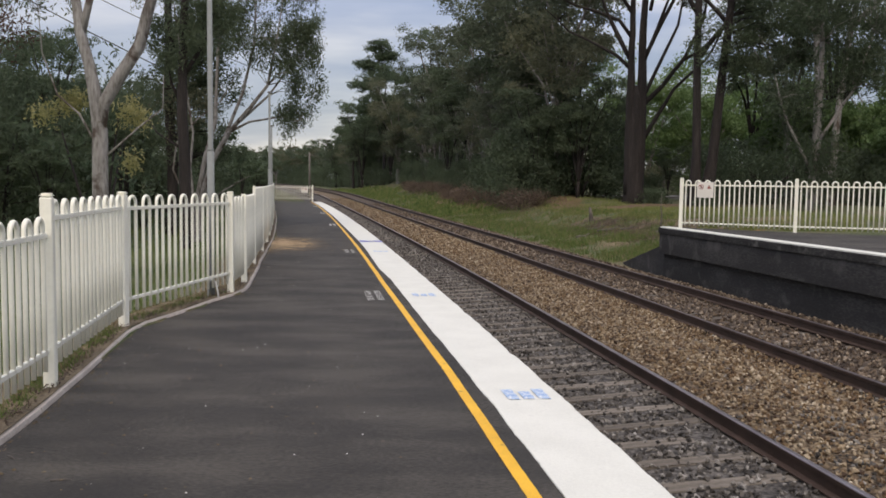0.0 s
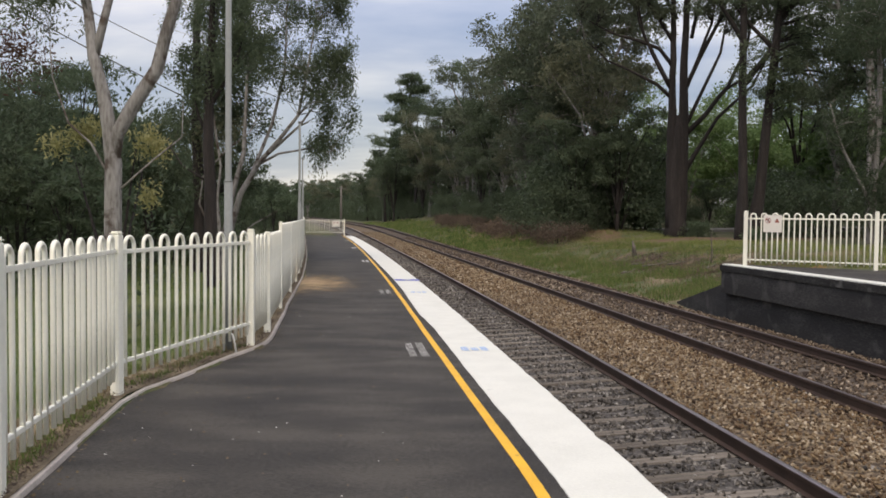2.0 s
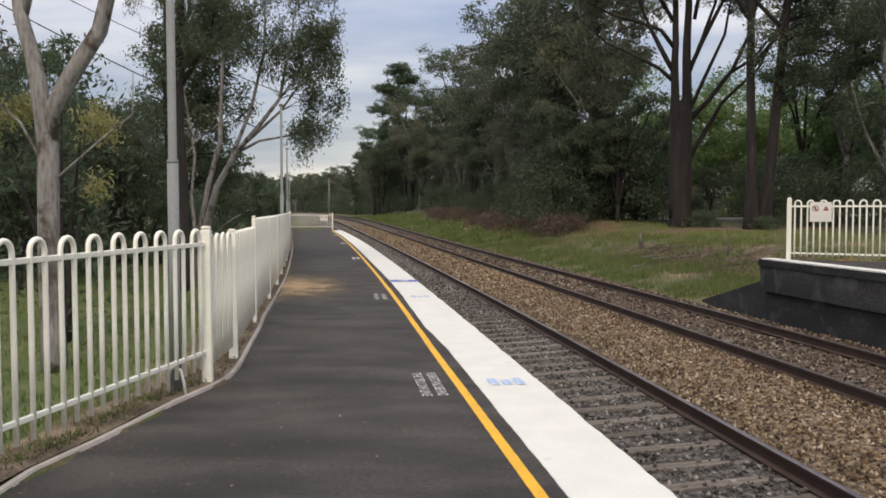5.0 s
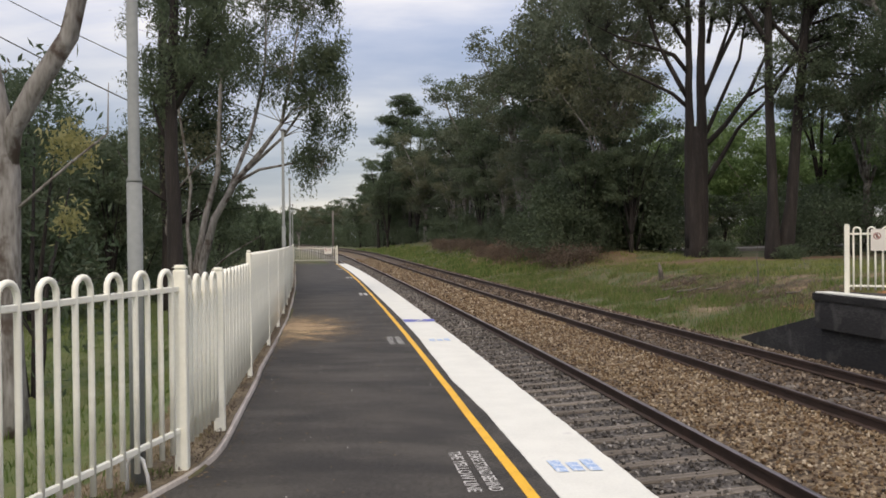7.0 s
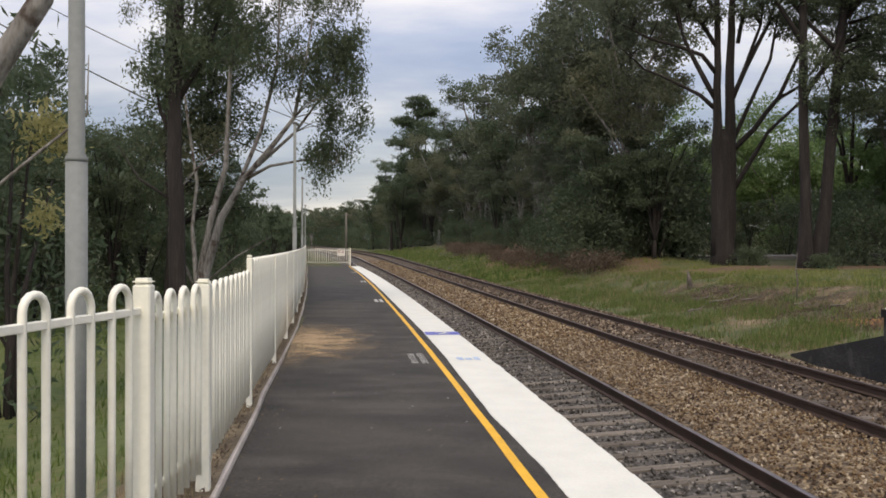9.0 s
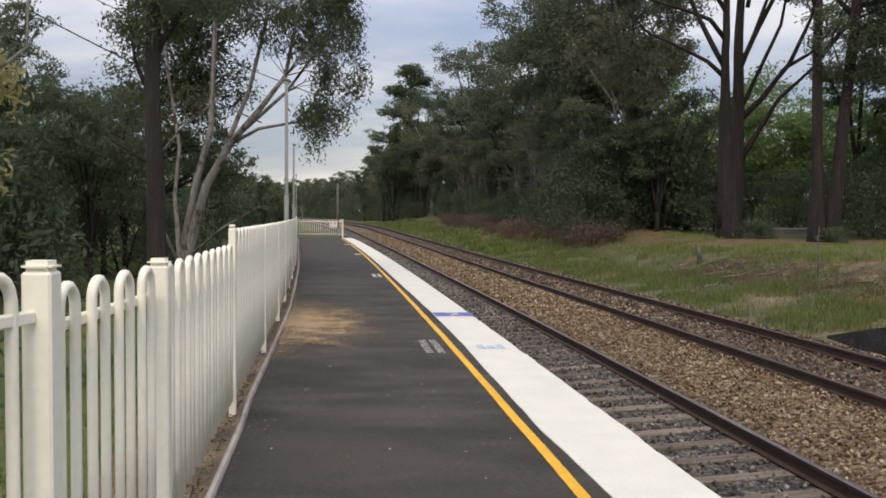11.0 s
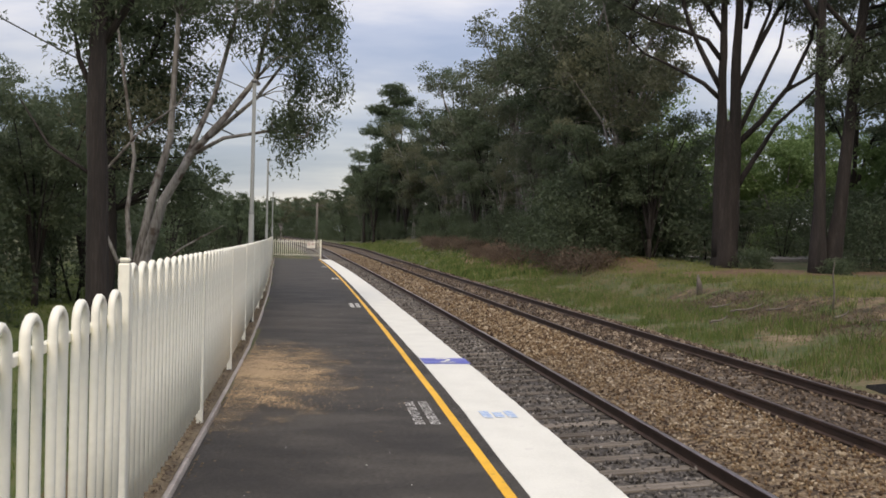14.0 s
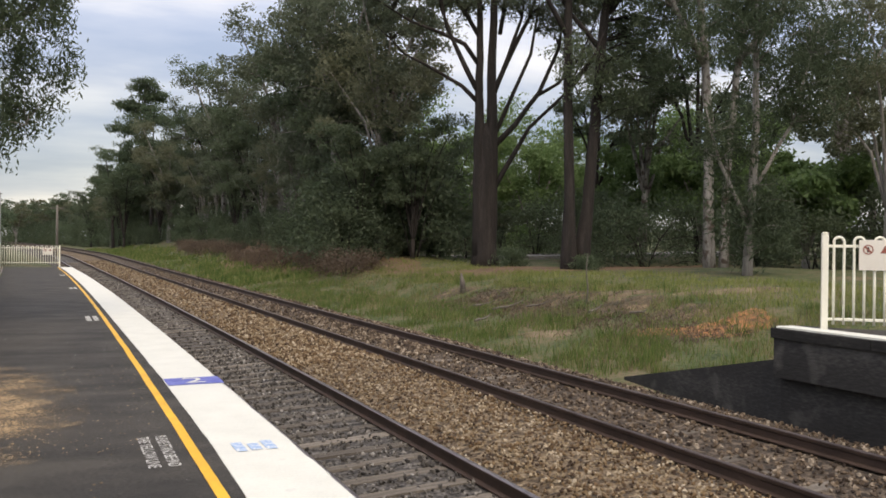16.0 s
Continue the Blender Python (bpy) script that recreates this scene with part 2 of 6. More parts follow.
M_POLE = material("galvanised_pole", [(0.3, (0.17, 0.185, 0.178)), (0.65, (0.235, 0.25, 0.24))], scale=2, fine=30, rough=0.75, metal=0.0, bump=0.05)
M_LAMP = material("dark_lamp_housing", [(0.3, (0.10, 0.10, 0.10)), (0.7, (0.2, 0.2, 0.2))], rough=0.5, bump=0)
M_LENS = material("lamp_lens", [(0.3, (0.5, 0.5, 0.48)), (0.7, (0.6, 0.6, 0.58))], rough=0.2, bump=0)
M_SIGN = material("sign_board", [(0.3, (0.70, 0.66, 0.58)), (0.7, (0.80, 0.77, 0.70))], rough=0.5, bump=0)
M_RED = material("sign_red", [(0.3, (0.26, 0.075, 0.055)), (0.7, (0.34, 0.11, 0.08))], rough=0.5, bump=0)
M_BLACK = material("sign_black", [(0.3, (0.02, 0.02, 0.02)), (0.7, (0.04, 0.04, 0.04))], rough=0.5, bump=0)
M_CABLE = material("black_cable", [(0.3, (0.02, 0.02, 0.02)), (0.7, (0.03, 0.03, 0.03))], rough=0.6, bump=0)
M_BARK_PALE = material("pale_gum_bark", [(0.30, (0.055, 0.046, 0.038)), (0.41, (0.125, 0.113, 0.100)), (0.50, (0.215, 0.203, 0.187)), (0.66, (0.32, 0.308, 0.288))], scale=2.2, fine=14, rough=0.9, bump=0.8, stretch=(1.7, 1.7, 0.38), dist=0.03, stain=(2.6, 0.54, 0.62, (0.075, 0.056, 0.045)))
M_BARK_DARK = material("dark_stringybark", [(0.3, (0.012, 0.010, 0.009)), (0.5, (0.024, 0.019, 0.017)), (0.68, (0.050, 0.041, 0.036))], scale=2, fine=14, rough=0.95, bump=0.9, stretch=(2.5, 2.5, 0.25), dist=0.04)
M_BARK_GREY = material("grey_bark", [(0.3, (0.11, 0.10, 0.09)), (0.65, (0.30, 0.28, 0.26))], scale=2, fine=12, rough=0.9, bump=0.7, stretch=(2, 2, 0.3), dist=0.03)


def leaves(name, dark, mid, light):
    return material(name, [(0.2, dark), (0.5, mid), (0.85, light)], scale=0.35, fine=2.5, rough=0.6, bump=0, spread=0.24, translucent=0.5, each=0.22)


M_LEAF = leaves("gum_leaves", (0.058, 0.076, 0.046), (0.110, 0.134, 0.084), (0.185, 0.213, 0.142))
M_LEAF_DARK = leaves("dark_leaves", (0.052, 0.080, 0.044), (0.094, 0.132, 0.074), (0.155, 0.205, 0.115))
M_LEAF_OLIVE = leaves("olive_leaves", (0.078, 0.086, 0.050), (0.138, 0.148, 0.088), (0.21, 0.215, 0.132))
M_LEAF_DEEP = leaves("deep_green_leaves", (0.046, 0.070, 0.038), (0.086, 0.118, 0.066), (0.145, 0.182, 0.105))
M_LEAF_BRIGHT = leaves("bright_green_leaves", (0.072, 0.128, 0.042), (0.125, 0.20, 0.072), (0.20, 0.29, 0.11))
M_LEAF_YELLOW = leaves("yellowish_leaves", (0.20, 0.20, 0.075), (0.36, 0.34, 0.15), (0.50, 0.47, 0.24))
M_LEAF_RED = leaves("reddish_leaves", (0.05, 0.022, 0.016), (0.085, 0.045, 0.030), (0.12, 0.075, 0.045))
M_BRUSH = leaves("dead_brush", (0.085, 0.062, 0.045), (0.15, 0.11, 0.08), (0.24, 0.18, 0.13))


# ---- helpers of this place ----
def edge(y):
    """x of the near platform's edge at y: the line curves away to the left."""
    return 2.60 - 0.1429 * (y - 4.47) - 0.00043 * (y - 4.47) * (y - 24.2)


def slope(y):
    return -0.1429 - 0.00043 * (2 * y - 28.67)


def rail_top(o):
    """The canted plane of the rail heads, by the distance o from the platform's edge."""
    return -0.93 + 0.060 * (o - 1.0)


def grade(y):
    """How far the line has climbed at y."""
    q = np.clip(np.asarray(y, float) - 30, 0, 75)
    return 0.00015 * q * q + 0.008 * np.maximum(np.asarray(y, float) - 105, 0)


def lerp_list(v, pts):
    return float(np.interp(v, [p[0] for p in pts], [p[1] for p in pts]))


def mesh_of(name, verts, faces, mat, smooth=False):
    me = bpy.data.meshes.new(name)
    me.from_pydata([tuple(v) for v in verts], [], [tuple(f) for f in faces])
    if mat:
        me.materials.append(mat)
    if smooth:
        me.polygons.foreach_set("use_smooth", [True] * len(me.polygons))
    me.update()
    return me


def mesh_np(name, verts, faces, mat, smooth=False):
    """A mesh from arrays: verts (n, 3), faces (m, k)."""
    verts, faces = np.asarray(verts, np.float32), np.asarray(faces, np.int32)
    me = bpy.data.meshes.new(name)
    m, k = faces.shape
    me.vertices.add(len(verts))
    me.vertices.foreach_set("co", verts.ravel())
    me.loops.add(m * k)
    me.loops.foreach_set("vertex_index", faces.ravel())
    me.polygons.add(m)
    me.polygons.foreach_set("loop_start", np.arange(0, m * k, k, dtype=np.int32))
    me.polygons.foreach_set("use_smooth", np.full(m, smooth))
    me.materials.append(mat)
    me.update(calc_edges=True)
    return me


def part(name, me, parent, m=None, label=""):
    """One mesh as an object under a thing or a part."""
    ob = new(name, me)
    ob.parent = parent
    if m is not None:
        ob.matrix_basis = m
    if label:
        ob["label"] = label
    return ob


def thing(name, label, category, at=None, group="", kind=""):
    ob = new(name)
    ob.empty_display_size = 0.2
    if at is not None:
        ob.matrix_basis = at
    return tagged(ob, label, category, group, kind)


def box_mesh(name, sx, sy, sz, mat, bevel=0.004, z0=0.0):
    """A box with softened edges, standing on z0."""
    bm = bmesh.new()
    bmesh.ops.create_cube(bm, size=1)
    bmesh.ops.scale(bm, vec=(sx, sy, sz), verts=bm.verts)
    bmesh.ops.translate(bm, vec=(0, 0, sz / 2 + z0), verts=bm.verts)
    if bevel:
        bmesh.ops.bevel(bm, geom=bm.edges[:], offset=bevel, segments=1, affect="EDGES")
    me = bpy.data.meshes.new(name)
    bm.to_mesh(me)
    bm.free()
    me.materials.append(mat)
    return me


def tube(pts, radii, sides=8, cap=True):
    """Verts and faces of a tapering tube along pts."""
    pts = [Vector(p) for p in pts]
    verts, faces = [], []
    n = len(pts)
    ref = Vector((0.31, 0.87, 0.37))
    for i, p in enumerate(pts):
        d = (pts[min(i + 1, n - 1)] - pts[max(i - 1, 0)]).normalized()
        u = d.cross(ref if abs(d.dot(ref)) < 0.95 else Vector((1, 0, 0))).normalized()
        v = d.cross(u)
        for k in range(sides):
            a = 2 * math.pi * k / sides
            verts.append(p + (u * math.cos(a) + v * math.sin(a)) * radii[i])
    for i in range(n - 1):
        for k in range(sides):
            k2 = (k + 1) % sides
            faces.append((i * sides + k, i * sides + k2, (i + 1) * sides + k2, (i + 1) * sides + k))
    if cap:
        faces.append(tuple(range(sides - 1, -1, -1)))
        faces.append(tuple((n - 1) * sides + k for k in range(sides)))
    return verts, faces


def sweep(name, profile, ys, mat, closed=True, smooth=False):
    """A cross-section of (o, z) points carried along the curve of the line."""
    verts, faces = [], []
    k = len(profile)
    for j, y in enumerate(ys):
        s = slope(y)
        ln = math.hypot(1, s)
        for o, z in profile:
            verts.append((edge(y) + o / ln, y - s * o / ln, z + float(grade(y))))
    for j in range(len(ys) - 1):
        for i in range(k if closed else k - 1):
            i2 = (i + 1) % k
            faces.append((j * k + i, (j + 1) * k + i, (j + 1) * k + i2, j * k + i2))
    if closed:
        faces.append(tuple(range(k)))
        faces.append(tuple((len(ys) - 1) * k + i for i in range(k - 1, -1, -1)))
    return mesh_of(name, verts, faces, mat, smooth)


def span(a, b, step):
    n = max(2, int(round((b - a) / step)) + 1)
    return [a + (b - a) * i / (n - 1) for i in range(n)]


# ---- ground ----
KERB = [(-14, -0.2), (0, -0.66), (5.6, -1.22), (7.1, -1.44), (9.1, -1.77), (9.3, -1.77), (10.2, -1.61), (11.2, -1.50), (12.05, -1.33), (12.6, -1.35), (13.0, -1.41), (13.9, -1.55), (15.7, -1.82), (16.7, -2.00), (18.6, -2.28), (20.6, -2.58), (24.1, -3.12)]
Y_END = 67.4


def kerb_x(y):
    if y < 24.1:
        return lerp_list(y, KERB)
    return edge(y) + lerp_list(y, [(24.1, -2.93), (34, -3.15), (50, -3.55), (70, -3.75)])


def ground_z(x, y):
    o = x - edge(y)
    wob = noise.noise(Vector((x * 0.25, y * 0.25, 0))) * 0.10 + noise.noise(Vector((x * 0.07, y * 0.07, 3))) * 0.25
    if o > 0:
        back = 1.5 * min(1, max(0, (40 - y) / 8))  # the bank stands further back near the far platform
        z = lerp_list(o - back * min(1, max(0, (o - 8.3) / 3.5)), [(0, -1.35), (6.9, -1.30), (7.4, -1.05), (8.3, -0.88), (9.8, -0.74), (11.3, -0.58), (12.1, -0.44), (12.7, -0.16), (13.3, 0.04), (16, 0.32), (22, 0.48), (60, 1.2), (300, 9)])
        z += wob * min(1, max(0, (o - 7.5) / 3))
        z += 1.5 * math.exp(-((o - 17) / 4.0) ** 2) * min(1, max(0, (y - 55) / 25)) * min(1, max(0, (170 - y) / 40))
        z += float(grade(y)) * min(1, max(0, (15 - o) / 6))
        # the ground behind the far platform is level with it
        f = min(1, max(0, (24.9 - y) / 1.9)) * min(1, max(0, (o - 7.8) / 0.8))
        z = z * (1 - f) + 0.43 * f
    else:
        e = kerb_x(y) - x if y < Y_END + 2 else -o - 1.2
        if y < Y_END + 2:
            z = lerp_list(e, [(-9, -1.35), (-0.25, -1.3), (-0.1, 0.0), (0.0, 0.015), (0.55, -0.02), (1.3, -0.28), (2.8, -0.60), (7, -0.45), (16, 0.15), (60, 1.5), (300, 10)])
        else:
            z = lerp_list(e, [(-2, -1.3), (0, -1.2), (2, -0.75), (8, -0.5), (60, 1.5), (300, 10)])
            z += float(grade(y)) * min(1, max(0, (o + 9) / 7)) * min(1, (y - Y_END - 2) / 6)
        z += wob * min(1, max(0, (e - 0.8) / 3))
    return z


def ground_sheet():
    offs = [-1500, -600, -250, -120, -70, -45, -32] + span(-24, -8.2, 0.9) + span(-8, -0.8, 0.16) + [0, 3, 6, 6.6] + span(6.9, 16, 0.28) + span(16.6, 30, 0.9) + [34, 40, 48, 60, 80, 120, 250, 600, 1500]
    ys = [-400, -150, -60, -30, -20] + span(-14, 40, 0.4) + span(41, 75, 1.0) + span(78, 150, 3.0) + [160, 175, 190, 210, 240, 280, 340, 420, 560, 800, 1200, 2500]
    verts, faces = [], []
    for y in ys:
        yy = min(y, 420)
        for o in offs:
            x = edge(yy) + o
            verts.append((x, y, ground_z(x, yy) if abs(o) < 500 else 12))
    k = len(offs)
    for j in range(len(ys) - 1):
        for i in range(k - 1):
            faces.append((j * k + i, j * k + i + 1, (j + 1) * k + i + 1, (j + 1) * k + i))
    tagged(new("ground", mesh_of("ground", verts, faces, M_GROUND, True)), "uneven grassy ground with bare earth patches", "ground", kind="structure")


ground_sheet()


def patch(name, label, mat, cx, cy, rx, ry, turn=0.0, lift=0.012, seed=0, n=40, rings=9, heap=0.0, base=None):
    """A ragged low sheet of another soil, draped over the ground."""
    verts, faces = [], []
    for r in range(rings + 1):
        for k in range(n):
            a = 2 * math.pi * k / n
            w = 1 + 0.35 * noise.noise(Vector((math.cos(a) * 1.7 + seed * 7, math.sin(a) * 1.7, seed))) + 0.2 * noise.noise(Vector((math.cos(a) * 5 + seed, math.sin(a) * 5, seed + 4)))
            q = r / rings
            dx, dy = math.cos(a) * rx * w * q, math.sin(a) * ry * w * q
            x = cx + dx * math.cos(turn) - dy * math.sin(turn)
            y = cy + dx * math.sin(turn) + dy * math.cos(turn)
            g = ground_z(x, y) if base is None else base
            z = g + lift * (1 - q ** 3) + heap * (1 - q) ** 1.5 - 0.012 * q ** 8 + 0.4 * lift * noise.noise(Vector((x * 6, y * 6, seed)))
            verts.append((x, y, z))
    for r in range(rings):
        for k in range(n):
            k2 = (k + 1) % n
            faces.append((r * n + k, (r + 1) * n + k, (r + 1) * n + k2, r * n + k2))
    return tagged(new(name, mesh_of(name, verts, faces, mat, True)), label, "soil", kind="structure")


patch("clay_patch", "bare orange clay on the grass bank", M_CLAY, 12.0, 30.9, 1.5, 0.95, 0.1, 0.05, 3)
patch("clay_patch", "bare orange clay on the grass bank", M_CLAY, 10.6, 31.6, 0.9, 0.65, -0.1, 0.05, 5)
for lx, ly, la, lb, tn, sd in ((11.1, 35.0, 1.7, 0.75, -0.5, 61), (10.4, 37.9, 1.9, 0.8, -0.6, 62), (9.6, 41.4, 1.7, 0.9, -0.9, 63), (12.0, 32.9, 1.2, 0.6, -0.5, 64), (9.2, 44.6, 1.2, 0.7, -0.9, 65)):
    patch("bare_earth", "crumbling bare brown earth of the bank's scarp", M_EARTH, lx, ly, la, lb, tn, 0.05, sd)
v, f = [], []
LAWN_Y, LAWN_E = span(-12, 60, 0.8), (0.62, 0.9, 1.3, 1.9, 2.8, 4.0, 6.0, 8.0, 10.0, 12.0)
for y in LAWN_Y:
    for e in LAWN_E:
        q = e + (0.25 * noise.noise(Vector((y * 0.8, e, 5))) if e < 2 else 0)
        x = kerb_x(y) - q
        v.append((x, y, ground_z(x, y) + (-0.03 if e in (0.62, 12.0) else 0.018)))
k = len(LAWN_E)
for j in range(len(LAWN_Y) - 1):
    for i in range(k - 1):
        f.append((j * k + i + 1, j * k + i, (j + 1) * k + i, (j + 1) * k + i + 1))
tagged(new("lawn", mesh_of("lawn", v, f, M_SHADE, True)), "dark green lawn behind the platform fence", "lawn", kind="structure")
for lx, ly, la, lb, sd in ((11.2, 41.5, 1.3, 0.7, 41), (8.3, 33.0, 0.8, 0.5, 42), (12.6, 36.0, 1.6, 0.6, 43), (6.6, 45.0, 1.0, 0.8, 44), (14.5, 34.0, 1.8, 0.6, 45)):
    patch("bare_earth", "bare dry earth showing through the grass", M_DIRT, lx, ly, la, lb, -0.4, 0.04, sd)
patch("leaf_litter", "brown leaf litter below the gum trees", M_LITTER, 17.5, 51.5, 9.0, 3.2, -0.1, 0.06, 11)
patch("leaf_litter", "brown dead brush and litter on the bank", M_LITTER, 6.5, 72, 4.0, 18.0, 0.22, 0.10, 12)

# far side road glimpsed between the trunks
ROAD = [(15, 72.5), (20, 71.5), (26, 71), (31, 71), (38, 72), (50, 75)]
rv, rf = [], []
for i, (x, y) in enumerate(ROAD):
    for d in (-3.6, 3.6):
        rv.append((x, y + d, ground_z(x, y) + 0.22))
        rv.append((x, y + d, ground_z(x, y) - 0.5))
for i in range(len(ROAD) - 1):
    a, b = i * 4, i * 4 + 4
    rf += [(a, b, b + 2, a + 2), (a + 1, b + 1, b, a), (a + 2, b + 2, b + 3, a + 3)]
M_ROAD = material("pale_gravel_road", [(0.3, (0.17, 0.165, 0.16)), (0.7, (0.26, 0.25, 0.24))], scale=0.6, fine=12, rough=0.9, bump=0.4)
tagged(new("road", mesh_of("road", rv, rf, M_ROAD)), "pale gravel road beyond the tree trunks", "road", kind="structure")

# ---- near platform ----
ys = span(-14, Y_END, 0.4)
verts, faces = [], []
INNER = [0.02, 0.25, 0.5, 0.75, 0.98]
for j, y in enumerate(ys):
    l, r = kerb_x(y) + 0.03, edge(y) - 0.60
    row = [(l, -1.4), (l, 0.0)] + [(l + (r - l) * q, 0.004 * noise.noise(Vector((y * 0.6, q * 4, 2)))) for q in INNER] + [(r, 0.0), (edge(y) - 0.02, -0.03), (edge(y) - 0.02, -1.4)]
    verts += [(x, y, z) for x, z in row]
k = len(INNER) + 5
for j in range(len(ys) - 1):
    for i in range(k - 1):
        faces.append((j * k + i, j * k + i + 1, (j + 1) * k + i + 1, (j + 1) * k + i))
faces.append(tuple(range(k)))
faces.append(tuple((len(ys) - 1) * k + i for i in range(k - 1, -1, -1)))
tagged(new("platform", mesh_of("platform", verts, faces, M_ASPHALT)), "dark worn asphalt railway platform", "platform", kind="structure")

# white painted edge with a ragged outer rim
WHITE_IN = [(-14, -0.57), (6, -0.57), (7.6, -0.58), (10, -0.605), (14, -0.61), (15.8, -0.665), (17.0, -0.65), (18.3, -0.643), (19.7, -0.617), (23, -0.615), (31, -0.66), (67, -0.66)]
YELLOW = [(-14, -0.715), (7.5, -0.725), (9.5, -0.75), (13.5, -0.775), (20, -0.775), (31, -0.80), (67, -0.80)]
ys = span(-14, Y_END - 0.3, 0.06)
verts, faces = [], []
for y in ys:
    j1 = 0.014 * noise.noise(Vector((y * 2.2, 0, 0))) + 0.010 * noise.noise(Vector((y * 9, 5, 0)))
    j2 = 0.010 * noise.noise(Vector((y * 1.7, 9, 0))) + 0.006 * noise.noise(Vector((y * 11, 5, 7)))
    e = edge(y)
    j1 += 0.045 * max(0.0, noise.noise(Vector((y * 3.1, 11, 2))) - 0.12) * min(1, max(0, (11 - y) / 3)) - 0.04 * max(0.0, noise.noise(Vector((y * 1.3, 2, 6))) - 0.25)
    i, o = e + lerp_list(y, WHITE_IN) + j2, e + j1
    verts += [(i, y, -0.02), (i, y, 0.006), (i + 0.30, y, 0.007), (o - 0.02, y, 0.006), (o + 0.004, y, -0.012), (o - 0.012, y, -0.10)]
for j in range(len(ys) - 1):
    for i in range(5):
        faces.append((j * 6 + i, j * 6 + i + 1, j * 6 + 7 + i, j * 6 + 6 + i))
tagged(new("platform_edge", mesh_of("platform_edge", verts, faces, M_EDGE)), "thick white painted platform edge with ragged rim", "platform edge", kind="structure")

# yellow line
ys = span(-14, Y_END - 0.3, 0.08)
verts, faces = [], []
for y in ys:
    w = 0.010 * noise.noise(Vector((y * 0.9, 2, 3)))
    j1, j2 = 0.004 * noise.noise(Vector((y * 12, 1, 0))), 0.004 * noise.noise(Vector((y * 12, 8, 0)))
    c = edge(y) + lerp_list(y, YELLOW) + w * 0.6
    verts += [(c - 0.038 + j1, y, 0.0045), (c + 0.038 + j2, y, 0.0045)]
for j in range(len(ys) - 1):
    faces.append((j * 2, j * 2 + 1, j * 2 + 3, j * 2 + 2))
tagged(new("yellow_line", mesh_of("yellow_line", verts, faces, M_YELLOW)), "yellow painted safety line along the platform", "painted line", kind="structure")


def flat_quad(name, w, l, mat, z=0.0):
    return mesh_of(name, [(-w / 2, -l / 2, z), (w / 2, -l / 2, z), (w / 2, l / 2, z), (-w / 2, l / 2, z)], [(0, 1, 2, 3)], mat)


# stencilled notices: two rows of words on the asphalt, three blocks on the edge
WORD = [flat_quad("word", 0.092, 0.26, M_MARK), flat_quad("word", 0.092, 0.33, M_MARK), flat_quad("word", 0.092, 0.22, M_MARK)]
BLOCK = [flat_quad("block", 0.085, 0.30, M_BLUE), flat_quad("block", 0.085, 0.22, M_BLUE)]
LINES = []
for text in ("PLEASE STAND BEHIND", "THE YELLOW LINE"):
    cu = bpy.data.curves.new("stencil_line", "FONT")
    cu.body, cu.size, cu.align_x, cu.align_y, cu.space_word, cu.offset = text, 0.125, "CENTER", "CENTER", 0.8, 0.0016
    cu.materials.append(M_MARK)
    LINES.append(cu)
for y in (12.0, 19.58, 31.4, 43.2, 54.5):
    a = math.degrees(math.atan(-slope(y)))
    t = thing("stencil_notice", "worn white stencilled safety words on asphalt", "floor marking", pose(edge(y) - 1.03, y, 0.0065, 0, 0, a), "stencilled platform notices")
    if y < 20:
        for c, cu, sx in ((0.068, LINES[0], 0.78), (-0.068, LINES[1], 0.98)):
            part("stencil_line", cu, t, pose(c, 0, 0, 0, 0, -90) @ Matrix.Diagonal((sx, 1, 1, 1)))
    else:
        for c, lens in ((-0.068, (0, 1, 2, 0)), (0.068, (1, 0, 0, 2))):
            v = 0.56
            for i in lens:
                ln = (0.26, 0.33, 0.22)[i]
                part("word", WORD[i], t, pose(c, v - ln / 2, 0))
                v -= ln + 0.022
for y in (6.5, 12.08, 19.56):
    a = math.degrees(math.atan(-slope(y)))
    t = thing("edge_notice", "faded blue stencilled blocks on white edge", "floor marking", pose(edge(y) - 0.27 if y < 8 else edge(y) - 0.325, y, 0.0115, 0, 0, a), "blue edge notices")
    for c, i, v in ((-0.115, 0, 0), (0.0, 1, -0.03), (0.115, 0, 0.0)):
        part("block", BLOCK[i], t, pose(c, v, 0))
yb = 22.85
band = thing("car_marker", "blue painted band with a white numeral", "floor marking", pose(edge(yb) - 0.305, yb, 0.0115, 0, 0, math.degrees(math.atan(-slope(yb)))))
part("blue_band", flat_quad("blue_band", 0.60, 0.50, M_BAND), band)
num = bpy.data.curves.new("numeral", "FONT")
num.body, num.size, num.align_x, num.align_y = "2", 0.52, "CENTER", "CENTER"
num.materials.append(M_EDGE)
nob = part("numeral", num, band, pose(0.0, 0.0, 0.004, 0, 0, 0), "white numeral")

